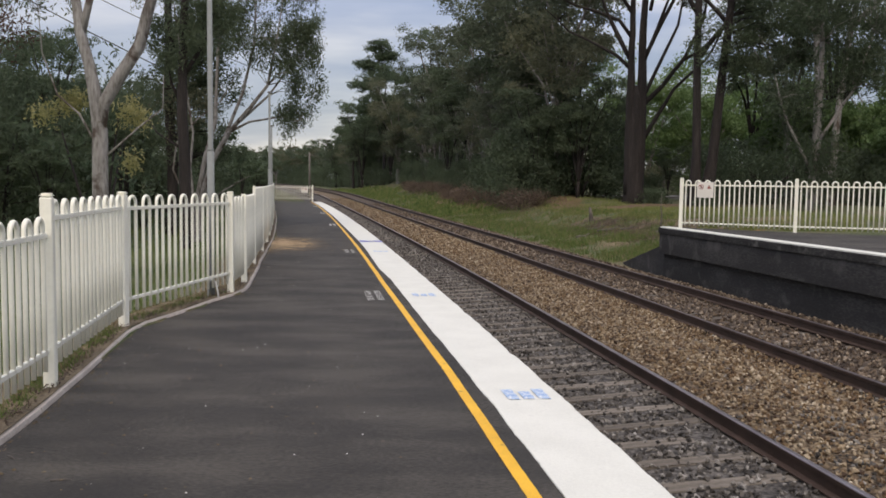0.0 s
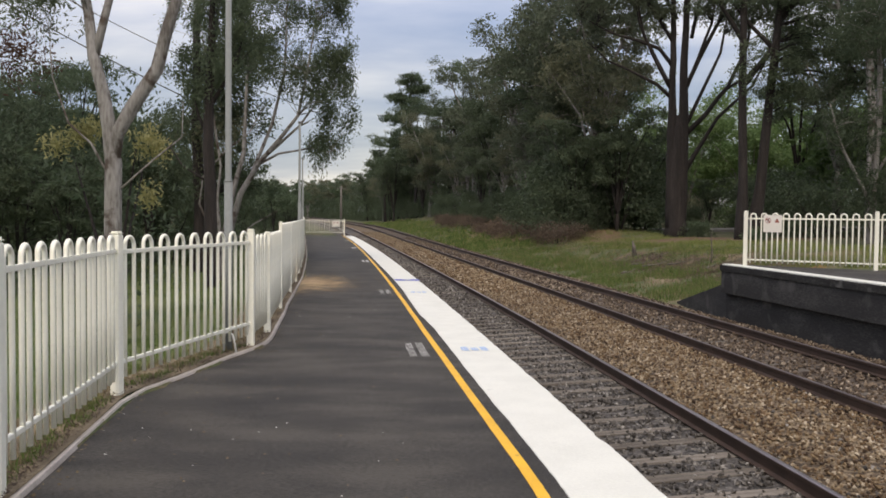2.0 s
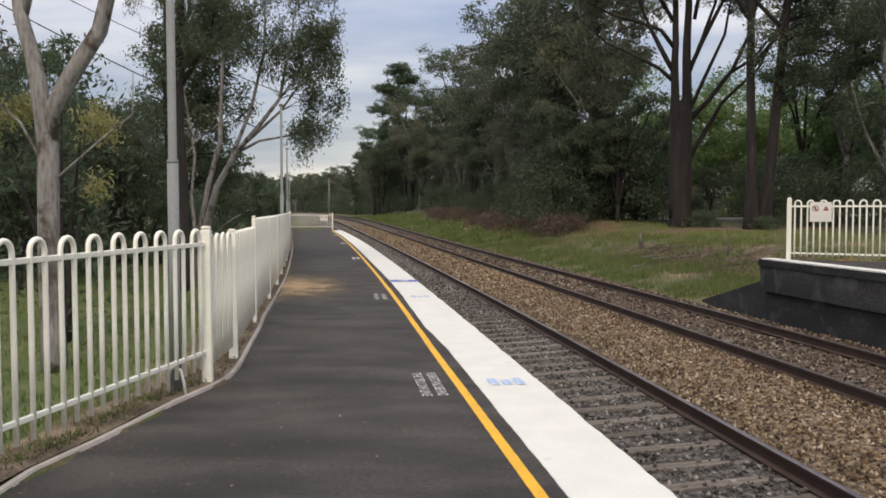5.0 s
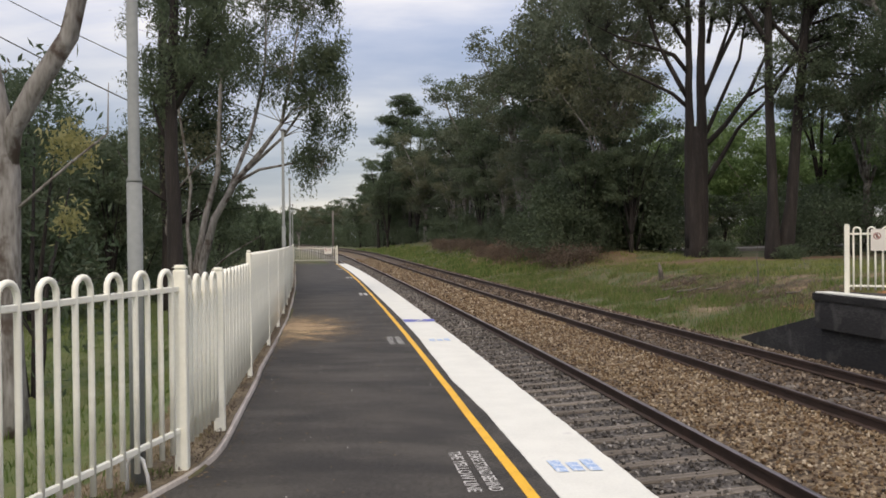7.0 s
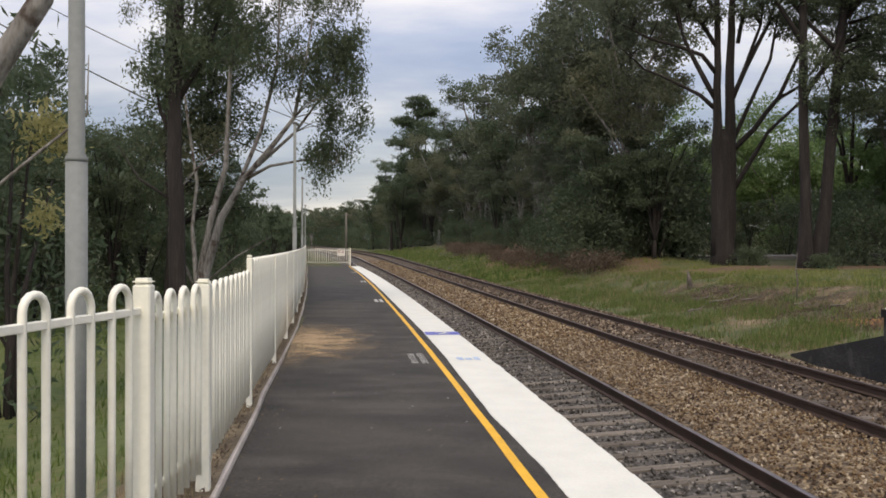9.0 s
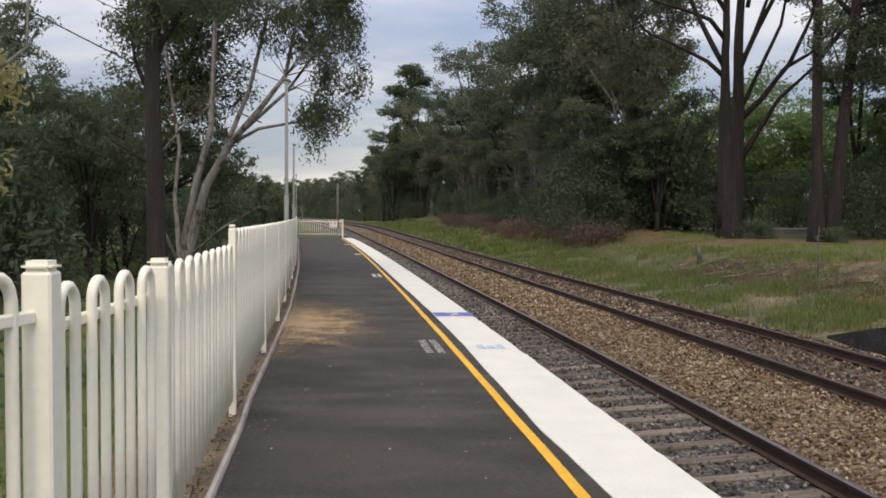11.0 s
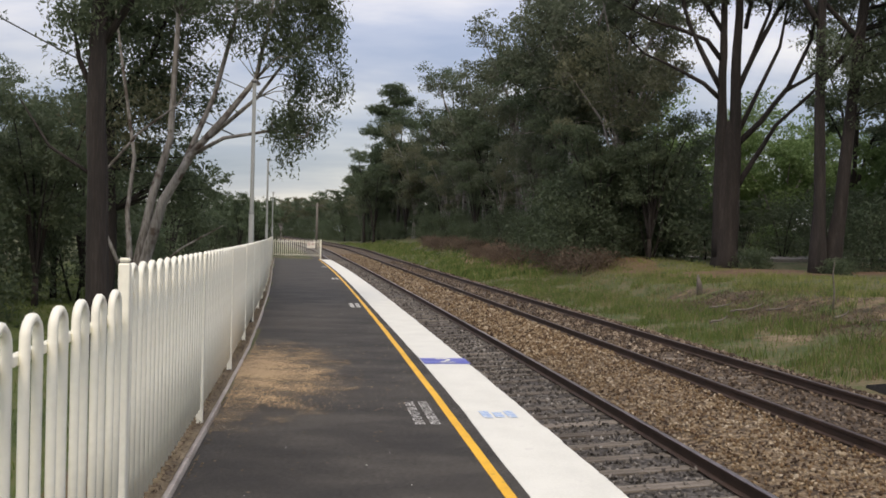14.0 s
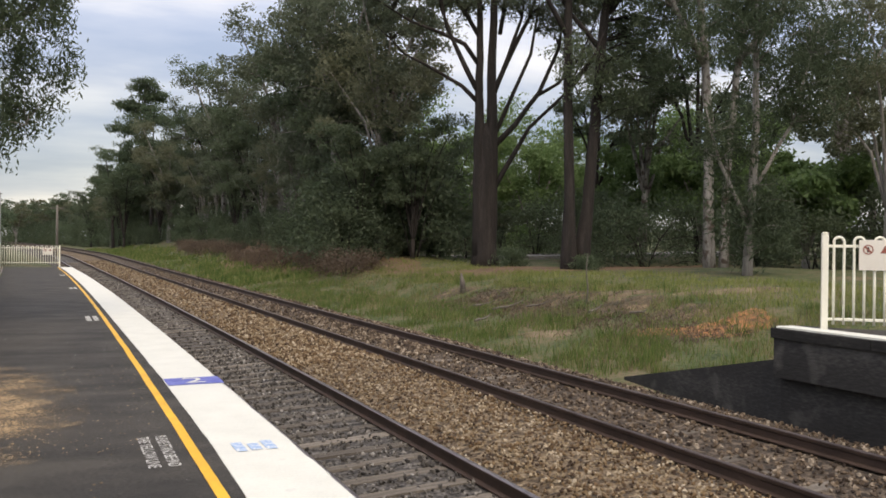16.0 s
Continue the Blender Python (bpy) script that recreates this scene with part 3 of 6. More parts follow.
# edging boards
KERB_Y = span(-13, Y_END, 2.35)
for a, b in zip(KERB_Y[:-1], KERB_Y[1:]):
    seg = span(a + 0.006, b - 0.006, 0.6)
    v, f = [], []
    for y in seg:
        x = kerb_x(y)
        x += 0.006 * noise.noise(Vector((y * 1.3, 4, a)))
        v += [(x - 0.024, y, -0.10), (x - 0.024, y, 0.022), (x - 0.020, y, 0.027), (x + 0.010, y, 0.027), (x + 0.015, y, 0.022), (x + 0.032, y, -0.05)]
    for j in range(len(seg) - 1):
        for i in range(5):
            f.append((j * 6 + i, j * 6 + i + 1, j * 6 + 7 + i, j * 6 + 6 + i))
    n = len(v) - 6
    f += [(0, 1, 2, 3, 4, 5), (n + 5, n + 4, n + 3, n + 2, n + 1, n)]
    tagged(new("edging_board", mesh_of("edging_board", v, f, M_KERB)), "pale weathered edging board beside the asphalt", "edging", "platform edging boards")

# bare dirt strip beyond the edging
v, f = [], []
ys = span(-14, Y_END, 0.3)
STRIP = (0.012, 0.2, 0.4, 0.62, 0.85, 1.05)
for y in ys:
    wid = 1 + 0.5 * noise.noise(Vector((y * 0.7, 1, 1)))
    for q in STRIP:
        x = kerb_x(y) - q * (wid if q > 0.3 else 1)
        v.append((x, y, ground_z(x, y) + (0.022 if q < 0.8 else 0.0) + 0.012 * noise.noise(Vector((x * 7, y * 7, 0))) - (0.03 if q > 1 else 0)))
k = len(STRIP)
for j in range(len(ys) - 1):
    for i in range(k - 1):
        f.append((j * k + i + 1, j * k + i, (j + 1) * k + i, (j + 1) * k + i + 1))
tagged(new("dirt_verge", mesh_of("dirt_verge", v, f, M_DIRT, True)), "dry bare dirt along the fence foot", "soil", kind="structure")


# ---- tracks ----
TRACK_Y = span(-12, 60, 1.0) + span(62, 330, 3.0)
for name, mat, label, prof in (
    ("ballast_near", M_BALLAST, "grey crushed stone ballast under the near track", [(-0.02, -0.20), (0.4, -0.195), (1.7, -0.19), (2.75, -0.185)]),
    ("ballast_middle", M_BALLAST_TAN, "tan rusty crushed stone between the two tracks", [(2.75, -0.18), (3.05, -0.13), (3.6, -0.10), (4.2, -0.12), (4.55, -0.18)]),
    ("ballast_far", M_BALLAST_BROWN, "brown grey crushed stone under the far track", [(4.55, -0.195), (5.5, -0.195), (6.5, -0.195), (6.9, -0.21), (7.35, -0.30), (7.7, -0.55)]),
):
    tagged(new(name, sweep(name, [(o, rail_top(o) + d) for o, d in prof], TRACK_Y, mat, closed=False, smooth=True)), label, "ballast", kind="structure")


def rail(o, head_mat, label):
    z = rail_top(o)
    t = thing("rail", label, "rail", group="railway rails")
    foot = [(-0.07, -0.168), (0.07, -0.168), (0.07, -0.155), (0.014, -0.138), (0.011, -0.055), (0.034, -0.042), (0.035, -0.012), (-0.035, -0.012), (-0.034, -0.042), (-0.011, -0.055), (-0.014, -0.138), (-0.07, -0.155)]
    part("rail_body", sweep("rail_body", [(o + a, z + b) for a, b in foot], TRACK_Y, M_RAIL), t)
    head = [(-0.0345, -0.0115), (0.0345, -0.0115), (0.032, -0.004), (0.02, 0.0), (-0.02, 0.0), (-0.032, -0.004)]
    part("rail_head", sweep("rail_head", [(o + a, z + b) for a, b in head], TRACK_Y, head_mat), t, label="worn running surface")


rail(1.00, M_RAILHEAD, "rusty steel rail with bright worn head")
rail(2.50, M_RAILHEAD, "rusty steel rail with bright worn head")
rail(4.77, M_RAILTOP, "dark rusty steel rail with dull head")
rail(6.26, M_RAILTOP, "dark rusty steel rail with dull head")

# sleepers
def sleeper_mesh(seed):
    r = random.Random(seed)
    bm = bmesh.new()
    bmesh.ops.create_cube(bm, size=1)
    bmesh.ops.scale(bm, vec=(2.5, 0.215, 0.14), verts=bm.verts)
    bmesh.ops.bevel(bm, geom=bm.edges[:], offset=0.014, segments=1, affect="EDGES")
    for v in bm.verts:
        v.co += Vector((r.uniform(-0.02, 0.02), r.uniform(-0.012, 0.012), r.uniform(-0.006, 0.006)))
    me = bpy.data.meshes.new("sleeper")
    bm.to_mesh(me)
    bm.free()
    me.materials.append(M_SLEEPER)
    return me


SLEEPERS = [sleeper_mesh(i) for i in range(5)]
rs = random.Random(4)
for centre, lo, hi, near in ((1.75, -6, 95, 0.168), (5.52, -2, 60, 0.19)):
    y = lo
    while y < hi:
        s = slope(y)
        ln = math.hypot(1, s)
        ob = new("sleeper", SLEEPERS[rs.randrange(5)])
        ob.matrix_basis = pose(edge(y) + centre / ln + rs.uniform(-0.03, 0.03), y - s * centre / ln, rail_top(centre) + float(grade(y)) - near - 0.068 + rs.uniform(-0.018, 0.001), 0, -math.degrees(math.atan(0.053)), math.degrees(math.atan(-s)) + rs.uniform(-1.2, 1.2))
        tagged(ob, "weathered grey sleeper bedded in ballast", "sleeper", "railway sleepers")
        y += 0.61


def stones(name, label, mat, o0, o1, y0, y1, count, size, seed, top, keep=None):
    """Loose crushed stones, each a small uneven block."""
    r = np.random.default_rng(seed)
    base = np.array([(-1.2, -.3, 0), (.2, -1.2, .1), (1.2, .2, -.1), (-.3, 1.2, 0), (.1, .1, 1.1), (-.1, 0, -1.1)], float)
    fc = np.array([(0, 1, 4), (1, 2, 4), (2, 3, 4), (3, 0, 4), (1, 0, 5), (2, 1, 5), (3, 2, 5), (0, 3, 5)])
    u = r.random(count)
    y = y0 + (y1 - y0) * u ** 1.5
    o = r.uniform(o0, o1, count)
    if keep is not None:
        k = keep(o, y, r)
        y, o = y[k], o[k]
    n = len(y)
    s = slope(y)
    ln = np.hypot(1, s)
    x, yy = edge(y) + o / ln, y - s * o / ln
    z = np.array([top(a) for a in o]) + grade(y) + r.uniform(-0.012, 0.022, n)
    sc = size * r.uniform(0.55, 1.25, (n, 1, 1)) * r.uniform(0.6, 1.2, (n, 1, 3))
    p = base[None] * (1 + r.uniform(-0.3, 0.3, (n, 6, 3))) * sc
    q = r.normal(size=(n, 4))
    q /= np.linalg.norm(q, axis=1, keepdims=True)
    w, a, b, c = q.T
    R = np.stack([1 - 2 * (b * b + c * c), 2 * (a * b - c * w), 2 * (a * c + b * w), 2 * (a * b + c * w), 1 - 2 * (a * a + c * c), 2 * (b * c - a * w), 2 * (a * c - b * w), 2 * (b * c + a * w), 1 - 2 * (a * a + b * b)], 1).reshape(n, 3, 3)
    p = np.einsum("nij,nkj->nki", R, p) + np.stack([x, yy, z], 1)[:, None, :]
    f = (fc[None] + 6 * np.arange(n)[:, None, None]).reshape(-1, 3)
    return tagged(new(name, mesh_np(name, p.reshape(-1, 3), f, mat)), label, "ballast", kind="stuff")


def ballast_z(prof):
    return lambda o: rail_top(o) + lerp_list(o, prof)


NEARP = [(-0.02, -0.19), (0.4, -0.185), (1.7, -0.18), (2.75, -0.175)]
MIDP = [(2.55, -0.16), (3.0, -0.115), (3.6, -0.095), (4.2, -0.115), (4.7, -0.165)]
FARP = [(4.5, -0.18), (5.5, -0.175), (6.5, -0.18), (6.9, -0.20), (7.35, -0.29), (7.6, -0.45)]


def off_rails(o, y, r):
    ok = np.ones(len(o), bool)
    for c in (1.0, 2.5, 4.77, 6.26):
        ok &= np.abs(o - c) > 0.075
    ph = ((y + 6) / 0.61) % 1.0
    on = (np.minimum(ph, 1 - ph) < 0.20) & (((o > 0.5) & (o < 2.95)))
    ok &= ~(on & (r.random(len(o)) < 0.68))
    return ok


def tan_only(o, y, r):
    grey = np.clip((9.5 - y) / 3.0, 0, 0.75) * np.clip((o - 2.6) / 0.8, 0, 1)
    return off_rails(o, y, r) & (r.random(len(o)) > grey)


def grey_front(o, y, r):
    grey = np.clip((9.5 - y) / 3.0, 0, 0.75)
    return off_rails(o, y, r) & (r.random(len(o)) < grey + 0.06)


stones("ballast_stones", "grey crushed ballast stones", M_STONE, 0.0, 2.75, 3.0, 34, 16000, 0.026, 1, ballast_z(NEARP), off_rails)
stones("ballast_stones", "tan rusty crushed ballast stones", M_STONE_TAN, 2.55, 4.7, 3.0, 40, 25000, 0.0225, 2, ballast_z(MIDP), tan_only)
stones("ballast_stones", "grey crushed ballast stones", M_STONE, 2.6, 4.7, 3.0, 14, 5000, 0.0235, 3, ballast_z(MIDP), grey_front)
stones("ballast_stones", "brown grey crushed ballast stones", M_STONE_BROWN, 4.6, 7.5, 6.0, 40, 13000, 0.028, 5, ballast_z(FARP), off_rails)

stones("ballast_stones", "tan rusty crushed ballast stones", M_STONE_TAN, 2.55, 4.7, 30, 95, 6500, 0.045, 6, ballast_z(MIDP), off_rails)
stones("ballast_stones", "grey crushed ballast stones", M_STONE, 0.0, 2.75, 28, 80, 3500, 0.040, 7, ballast_z(NEARP), off_rails)
stones("ballast_stones", "brown grey crushed ballast stones", M_STONE_BROWN, 4.6, 7.4, 30, 80, 4500, 0.045, 8, ballast_z(FARP), off_rails)

# ---- far platform ----
def far_w(y):
    return lerp_list(y, [(-15, 9), (17.5, 9), (19.2, 6.2), (20.2, 4.0), (20.9, 2.5), (22.3, 0.75), (22.9, 0.5)])


FAR_O, FAR_Z = 7.40, 0.495
ys = span(-15, 22.9, 0.45)
verts, faces = [], []
for y in ys:
    e = edge(y) + FAR_O
    w = far_w(y)
    for o, z in ((0.13, -1.5), (0.13, -0.22), (0.0, -0.20), (0.0, FAR_Z - 0.012), (0.02, FAR_Z), (0.30, FAR_Z + 0.002), (w, FAR_Z), (w, -0.4)):
        verts.append((e + o, y - slope(y) * 0, z))
for j in range(len(ys) - 1):
    for i in range(7):
        faces.append((j * 8 + i + 1, j * 8 + i, (j + 1) * 8 + i, (j + 1) * 8 + i + 1))
n = len(verts) - 8
faces.append(tuple(n + i for i in range(8)))
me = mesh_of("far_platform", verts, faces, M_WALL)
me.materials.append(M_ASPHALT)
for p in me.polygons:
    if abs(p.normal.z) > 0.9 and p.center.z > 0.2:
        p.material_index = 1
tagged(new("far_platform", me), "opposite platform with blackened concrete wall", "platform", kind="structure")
verts, faces = [], []
for y in span(-15, 22.85, 0.15):
    e = edge(y) + FAR_O
    j1 = 0.012 * noise.noise(Vector((y * 4, 3, 0)))
    verts += [(e - 0.012, y, FAR_Z - 0.018 + j1), (e - 0.010, y, FAR_Z + 0.004), (e + 0.015, y, FAR_Z + 0.011), (e + 0.26 + j1, y, FAR_Z + 0.011)]
for j in range(len(verts) // 4 - 1):
    for i in range(3):
        faces.append((j * 4 + i + 1, j * 4 + i, j * 4 + 4 + i, j * 4 + 5 + i))
tagged(new("far_platform_edge", mesh_of("far_platform_edge", verts, faces, M_EDGE)), "white painted edge of the opposite platform", "platform edge", kind="structure")
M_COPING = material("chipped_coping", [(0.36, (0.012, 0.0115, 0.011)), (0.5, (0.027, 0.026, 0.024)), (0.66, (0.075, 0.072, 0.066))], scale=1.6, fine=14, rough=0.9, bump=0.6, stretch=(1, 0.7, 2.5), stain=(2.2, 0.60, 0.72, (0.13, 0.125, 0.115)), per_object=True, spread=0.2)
CY = span(-15, 22.93, 1.58)
for a, b in zip(CY[:-1], CY[1:]):
    v, f = [], []
    for y in (a + 0.006, b - 0.006):
        e = edge(y) + FAR_O
        for o, z in ((0.02, FAR_Z - 0.165), (-0.030, FAR_Z - 0.16), (-0.034, FAR_Z - 0.03), (-0.022, FAR_Z - 0.019), (0.02, FAR_Z - 0.019)):
            v.append((e + o, y, z + 0.006 * noise.noise(Vector((y * 3, o * 9, 4)))))
    f = [(i + 1, i, 5 + i, 6 + i) for i in range(4)] + [(0, 1, 2, 3, 4), (9, 8, 7, 6, 5)]
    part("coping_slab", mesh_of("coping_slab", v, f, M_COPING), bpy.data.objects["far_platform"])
# sloping wing wall at the end of the far platform
v = [(7.55, 22.7, -1.5), (7.55, 22.7, 0.09), (8.2, 22.7, -1.5), (8.2, 22.7, 0.09), (7.38, 27.2, -1.5), (7.38, 27.2, -0.86), (7.62, 27.2, -1.5), (7.62, 27.2, -0.86)]
f = [(0, 1, 5, 4), (2, 6, 7, 3), (1, 3, 7, 5), (4, 5, 7, 6), (0, 2, 3, 1)]
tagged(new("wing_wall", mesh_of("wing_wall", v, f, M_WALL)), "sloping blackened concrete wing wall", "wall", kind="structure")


# ---- fences ----
def bar_mesh(name, pts, r, mat, sides=6):
    v, f = tube(pts, [r] * len(pts), sides)
    return mesh_of(name, v, f, mat, True)


LEG = 0.124  # between the two legs of a loop
_loops = {}


def loop_mesh(height, leg=LEG):
    """A bent bar: two legs joined by a round arch; its feet at z = 0, its crown at height."""
    key = (round(height, 2), leg)
    if key not in _loops:
        r = leg / 2
        pts = [(-r, 0, 0), (-r, 0, (height - r) * 0.5), (-r, 0, height - r)]
        pts += [(-r * math.cos(a), 0, height - r + r * math.sin(a)) for a in [math.pi * i / 8 for i in range(1, 8)]]
        pts += [(r, 0, height - r), (r, 0, (height - r) * 0.5), (r, 0, 0)]
        _loops[key] = bar_mesh("loop", pts, 0.0182, M_FENCE, 7)
    return _loops[key]


POST = box_mesh("post", 0.085, 0.085, 1.55, M_FENCE, 0.008, -0.15)
def post_cap():
    bm = bmesh.new()
    bmesh.ops.create_cube(bm, size=1)
    bmesh.ops.scale(bm, vec=(0.090, 0.090, 0.034), verts=bm.verts)
    bmesh.ops.bevel(bm, geom=bm.edges[:], offset=0.014, segments=2, affect="EDGES")
    me = bpy.data.meshes.new("post_cap")
    bm.to_mesh(me)
    bm.free()
    me.materials.append(M_FENCE)
    return me


CAP = post_cap()


def fence_panel(a, b, z, top, group, label, post_extra=0.02, last=False, bottom=0.13, lower=0.27, count=None, step=0.0, slim=1.0, leg=LEG, behind=0.0):
    """A loop-top panel with the post at its first end. a, b: (x, y) of the posts; z: foot; top: height of the loops."""
    ax, ay = a
    dx, dy = b[0] - ax, b[1] - ay
    ln = math.hypot(dx, dy)
    t = thing("fence_panel", label, "fence", pose(ax, ay, z, 0, 0, math.degrees(math.atan2(dy, dx))), group)
    for k, x in enumerate((0.0, ln)[: 2 if last else 1]):
        h = top + post_extra + (step if k == 0 else 0)
        p = part("post", POST, t, Matrix.Translation((x, 0, 0)) @ Matrix.Diagonal((1, 1, (h + 0.15) / 1.55, 1)) @ Matrix.Translation((0, 0, 0)))
        p.matrix_basis = Matrix.Translation((x, 0, -0.15 + 0.15 * (h + 0.15) / 1.55)) @ Matrix.Diagonal((slim, slim, (h + 0.15) / 1.55, 1))
        c = part("post_cap", CAP, t, pose(x, 0, h + 0.015) @ Matrix.Diagonal((slim, slim, slim, 1)))
    n = count or max(2, int(round((ln - 0.12) / 0.262)))
    pitch = (ln - 0.10) / n
    rail_me = box_mesh("fence_rail", ln - 0.085, 0.028, 0.038, M_FENCE, 0.005, -0.019)
    for h in (top - 0.125, lower):
        part("fence_rail", rail_me, t, pose(ln / 2, behind, h))
    me = loop_mesh(top - bottom, leg)
    for i in range(n):
        part("loop", me, t, pose(0.05 + pitch * (i + 0.5), 0, bottom))
    return t


POSTS = [(-0.82, 1.3), (-1.12, 3.9), (-1.45, 6.5), (-1.87, 9.14), (-1.43, 11.96), (-1.51, 13.15), (-1.93, 15.88), (-2.37, 18.8), (-2.82, 21.6)]
y = 24.3
while y < 66:
    POSTS.append((kerb_x(y) - 0.11, y))
    y += 2.66
POSTS.append((kerb_x(67.1) - 0.15, 67.1))
for i, (a, b) in enumerate(zip(POSTS[:-1], POSTS[1:])):
    foot, step = 0.03, 0.0
    top = (1.24, 1.24, 1.36, 1.350, 1.295, 1.290)[i] if i < 6 else 1.40
    if i == 2:
        step = 0.01
    if i == 4:
        step = 0.038
    if i == 5:
        step = -0.01
    fence_panel(a, b, foot, top, "platform fence panels", "white loop-top steel fence panel beside the platform", step=step, post_extra=0.02 if i < 7 else -0.03, slim=1.0 if i < 6 else 0.62, count=9 if i in (2, 3, 5) else None, leg=0.145 if i == 3 else LEG, behind=0.029 if i > 3 else 0.0)
# closing fence at the platform's end
XE = edge(67.1)
fence_panel((POSTS[-1][0], 67.1), (XE - 0.72, 67.3), 0, 1.24, "platform fence panels", "white loop-top steel fence across the platform end", last=True)
# far platform's fence
FARP_POSTS = [(7.78, 22.4), (10.12, 20.85), (12.15, 20.1), (14.7, 19.2)]
for i, (a, b) in enumerate(zip(FARP_POSTS[:-1], FARP_POSTS[1:])):
    fence_panel(a, b, FAR_Z, 1.24, "far platform fence panels", "white loop-top steel fence on the opposite platform", post_extra=0.03, bottom=0.07, lower=0.14, count=(11, 9, 10)[i], last=i == 2)


def warning_sign(at, w, h):
    s = thing("warning_sign", "small cream warning sign wired to the fence", "sign", at, "fence warning signs")
    part("board", box_mesh("board", w, 0.004, h, M_SIGN, 0.001), s)
    ring_v, ring_f = [], []
    R, r, n = 0.058 * w / 0.38, 0.045 * w / 0.38, 24
    for k in range(n):
        a = 2 * math.pi * k / n
        for q in (R, r):
            ring_v.append((q * math.cos(a), 0, q * math.sin(a)))
    for k in range(n):
        k2 = (k + 1) % n
        ring_f.append((2 * k, 2 * k2, 2 * k2 + 1, 2 * k + 1))
    c = part("prohibition_ring", mesh_of("prohibition_ring", ring_v, ring_f, M_RED), s, pose(-0.24 * w, -0.006, h * 0.68), "red prohibition ring")
    q = 0.7071 * r
    part("ring_slash", mesh_of("ring_slash", [(-q - .008, 0, q - .008), (q - .008, 0, -q - .008), (q + .008, 0, -q + .008), (-q + .008, 0, q + .008)], [(0, 1, 2, 3)], M_RED), s, pose(-0.24 * w, -0.0065, h * 0.68), "red slash")
    part("pictogram", mesh_of("pictogram", [(-.018, 0, -.035), (.02, 0, -.035), (.012, 0, .035), (-.012, 0, .035)], [(0, 1, 2, 3)], M_BLACK), s, pose(-0.24 * w, -0.004, h * 0.68), "black pictogram bar")
    R = 0.052 * w / 0.38
    part("warning_triangle", mesh_of("warning_triangle", [(-R, 0, -R * 0.8), (R, 0, -R * 0.8), (0, 0, R)], [(0, 1, 2)], M_RED), s, pose(0.24 * w, -0.006, h * 0.68), "dark red warning triangle")
    for k in range(3):
        part("text_bar", mesh_of("text_bar", [(-0.4 * w, 0, 0), (0.4 * w, 0, 0), (0.4 * w, 0, 0.012), (-0.4 * w, 0, 0.012)], [(0, 1, 2, 3)], M_SIGN), s, pose(0, -0.005, h * (0.12 + 0.1 * k)))
    return s


d = Vector((10.12 - 7.78, 20.85 - 22.4)).normalized()
warning_sign(pose(7.78 + d.x * 0.62 - 0.025, 22.4 + d.y * 0.62 - 0.035, FAR_Z + 0.80, 0, 0, math.degrees(math.atan2(d.y, d.x))), 0.42, 0.40)
warning_sign(pose(XE - 1.35, 67.18, 0.72, 0, 0, 3), 0.55, 0.42)


# ---- poles and cables ----
def lamp_pole(x, y, h, r=0.047):
    z = ground_z(x, y) - 0.05
    t = thing("lamp_post", "slim grey galvanised platform lamp post", "lamp post", pose(x, y, z), "platform lamp posts")
    jz = 1.95 - z
    v, f = tube([(0, 0, 0), (0, 0, jz)], [r, r], 16)
    part("lower_pole", mesh_of("lower_pole", v, f, M_POLE, True), t)
    v, f = tube([(0, 0, jz), (0, 0, jz + 0.015), (0, 0, jz + 0.04), (0, 0, h - z)], [r + 0.002, r + 0.002, r * 0.76, r * 0.70], 16)
    part("upper_pole", mesh_of("upper_pole", v, f, M_POLE, True), t)
    part("base_plate", box_mesh("base_plate", 0.22, 0.22, 0.02, M_POLE, 0.004), t, pose(0, 0, 0.04))
    head = part("lamp_head", box_mesh("lamp_head", 0.11, 0.30, 0.06, M_LAMP, 0.02), t, pose(0.0, 0.10, h - z))
    part("lens", box_mesh("lens", 0.08, 0.22, 0.016, M_LENS, 0.005), head, pose(0, 0, -0.010))


for x, y, h in ((-1.60, 11.61, 4.6), (-3.76, 26.8, 4.25), (-6.6, 42.0, 4.2), (-11.25, 66.5, 4.2)):
    lamp_pole(x, y, h, 0.047)
M_TIMBER = material("grey_timber_pole", [(0.3, (0.09, 0.08, 0.07)), (0.7, (0.2, 0.18, 0.16))], scale=2, fine=20, rough=0.9, bump=0.4, stretch=(2, 2, 0.2))
for x, y, h in ((-15.1, 112.5, 6.4), (-36.0, 120.0, 5.5)):
    t = thing("timber_pole", "grey timber pole beside the railway line", "pole", pose(x, y, -1.0), "line-side timber poles")
    v, f = tube([(0, 0, 0), (0, 0, h * 0.5), (0, 0, h)], [0.15, 0.13, 0.11], 10)
    part("pole", mesh_of("pole", v, f, M_TIMBER, True), t)
    part("crossarm", box_mesh("crossarm", 1.3, 0.1, 0.1, M_TIMBER, 0.01), t, pose(0, 0, h - 0.4))


def cable(a, b, sag, r):
    a, b = Vector(a), Vector(b)
    pts = [a.lerp(b, i / 16) - Vector((0, 0, sag * 4 * (i / 16) * (1 - i / 16))) for i in range(17)]
    v, f = tube(pts, [r] * 17, 5)
    tagged(new("overhead_cable", mesh_of("overhead_cable", v, f, M_CABLE, True)), "thin black overhead cable", "cable", "overhead cables")


cable((-27, 40, 15.2), (-9.0, 47, 5.6), 0.5, 0.03)
cable((-24, 46, 15.0), (-7.4, 52, 7.5), 0.5, 0.022)


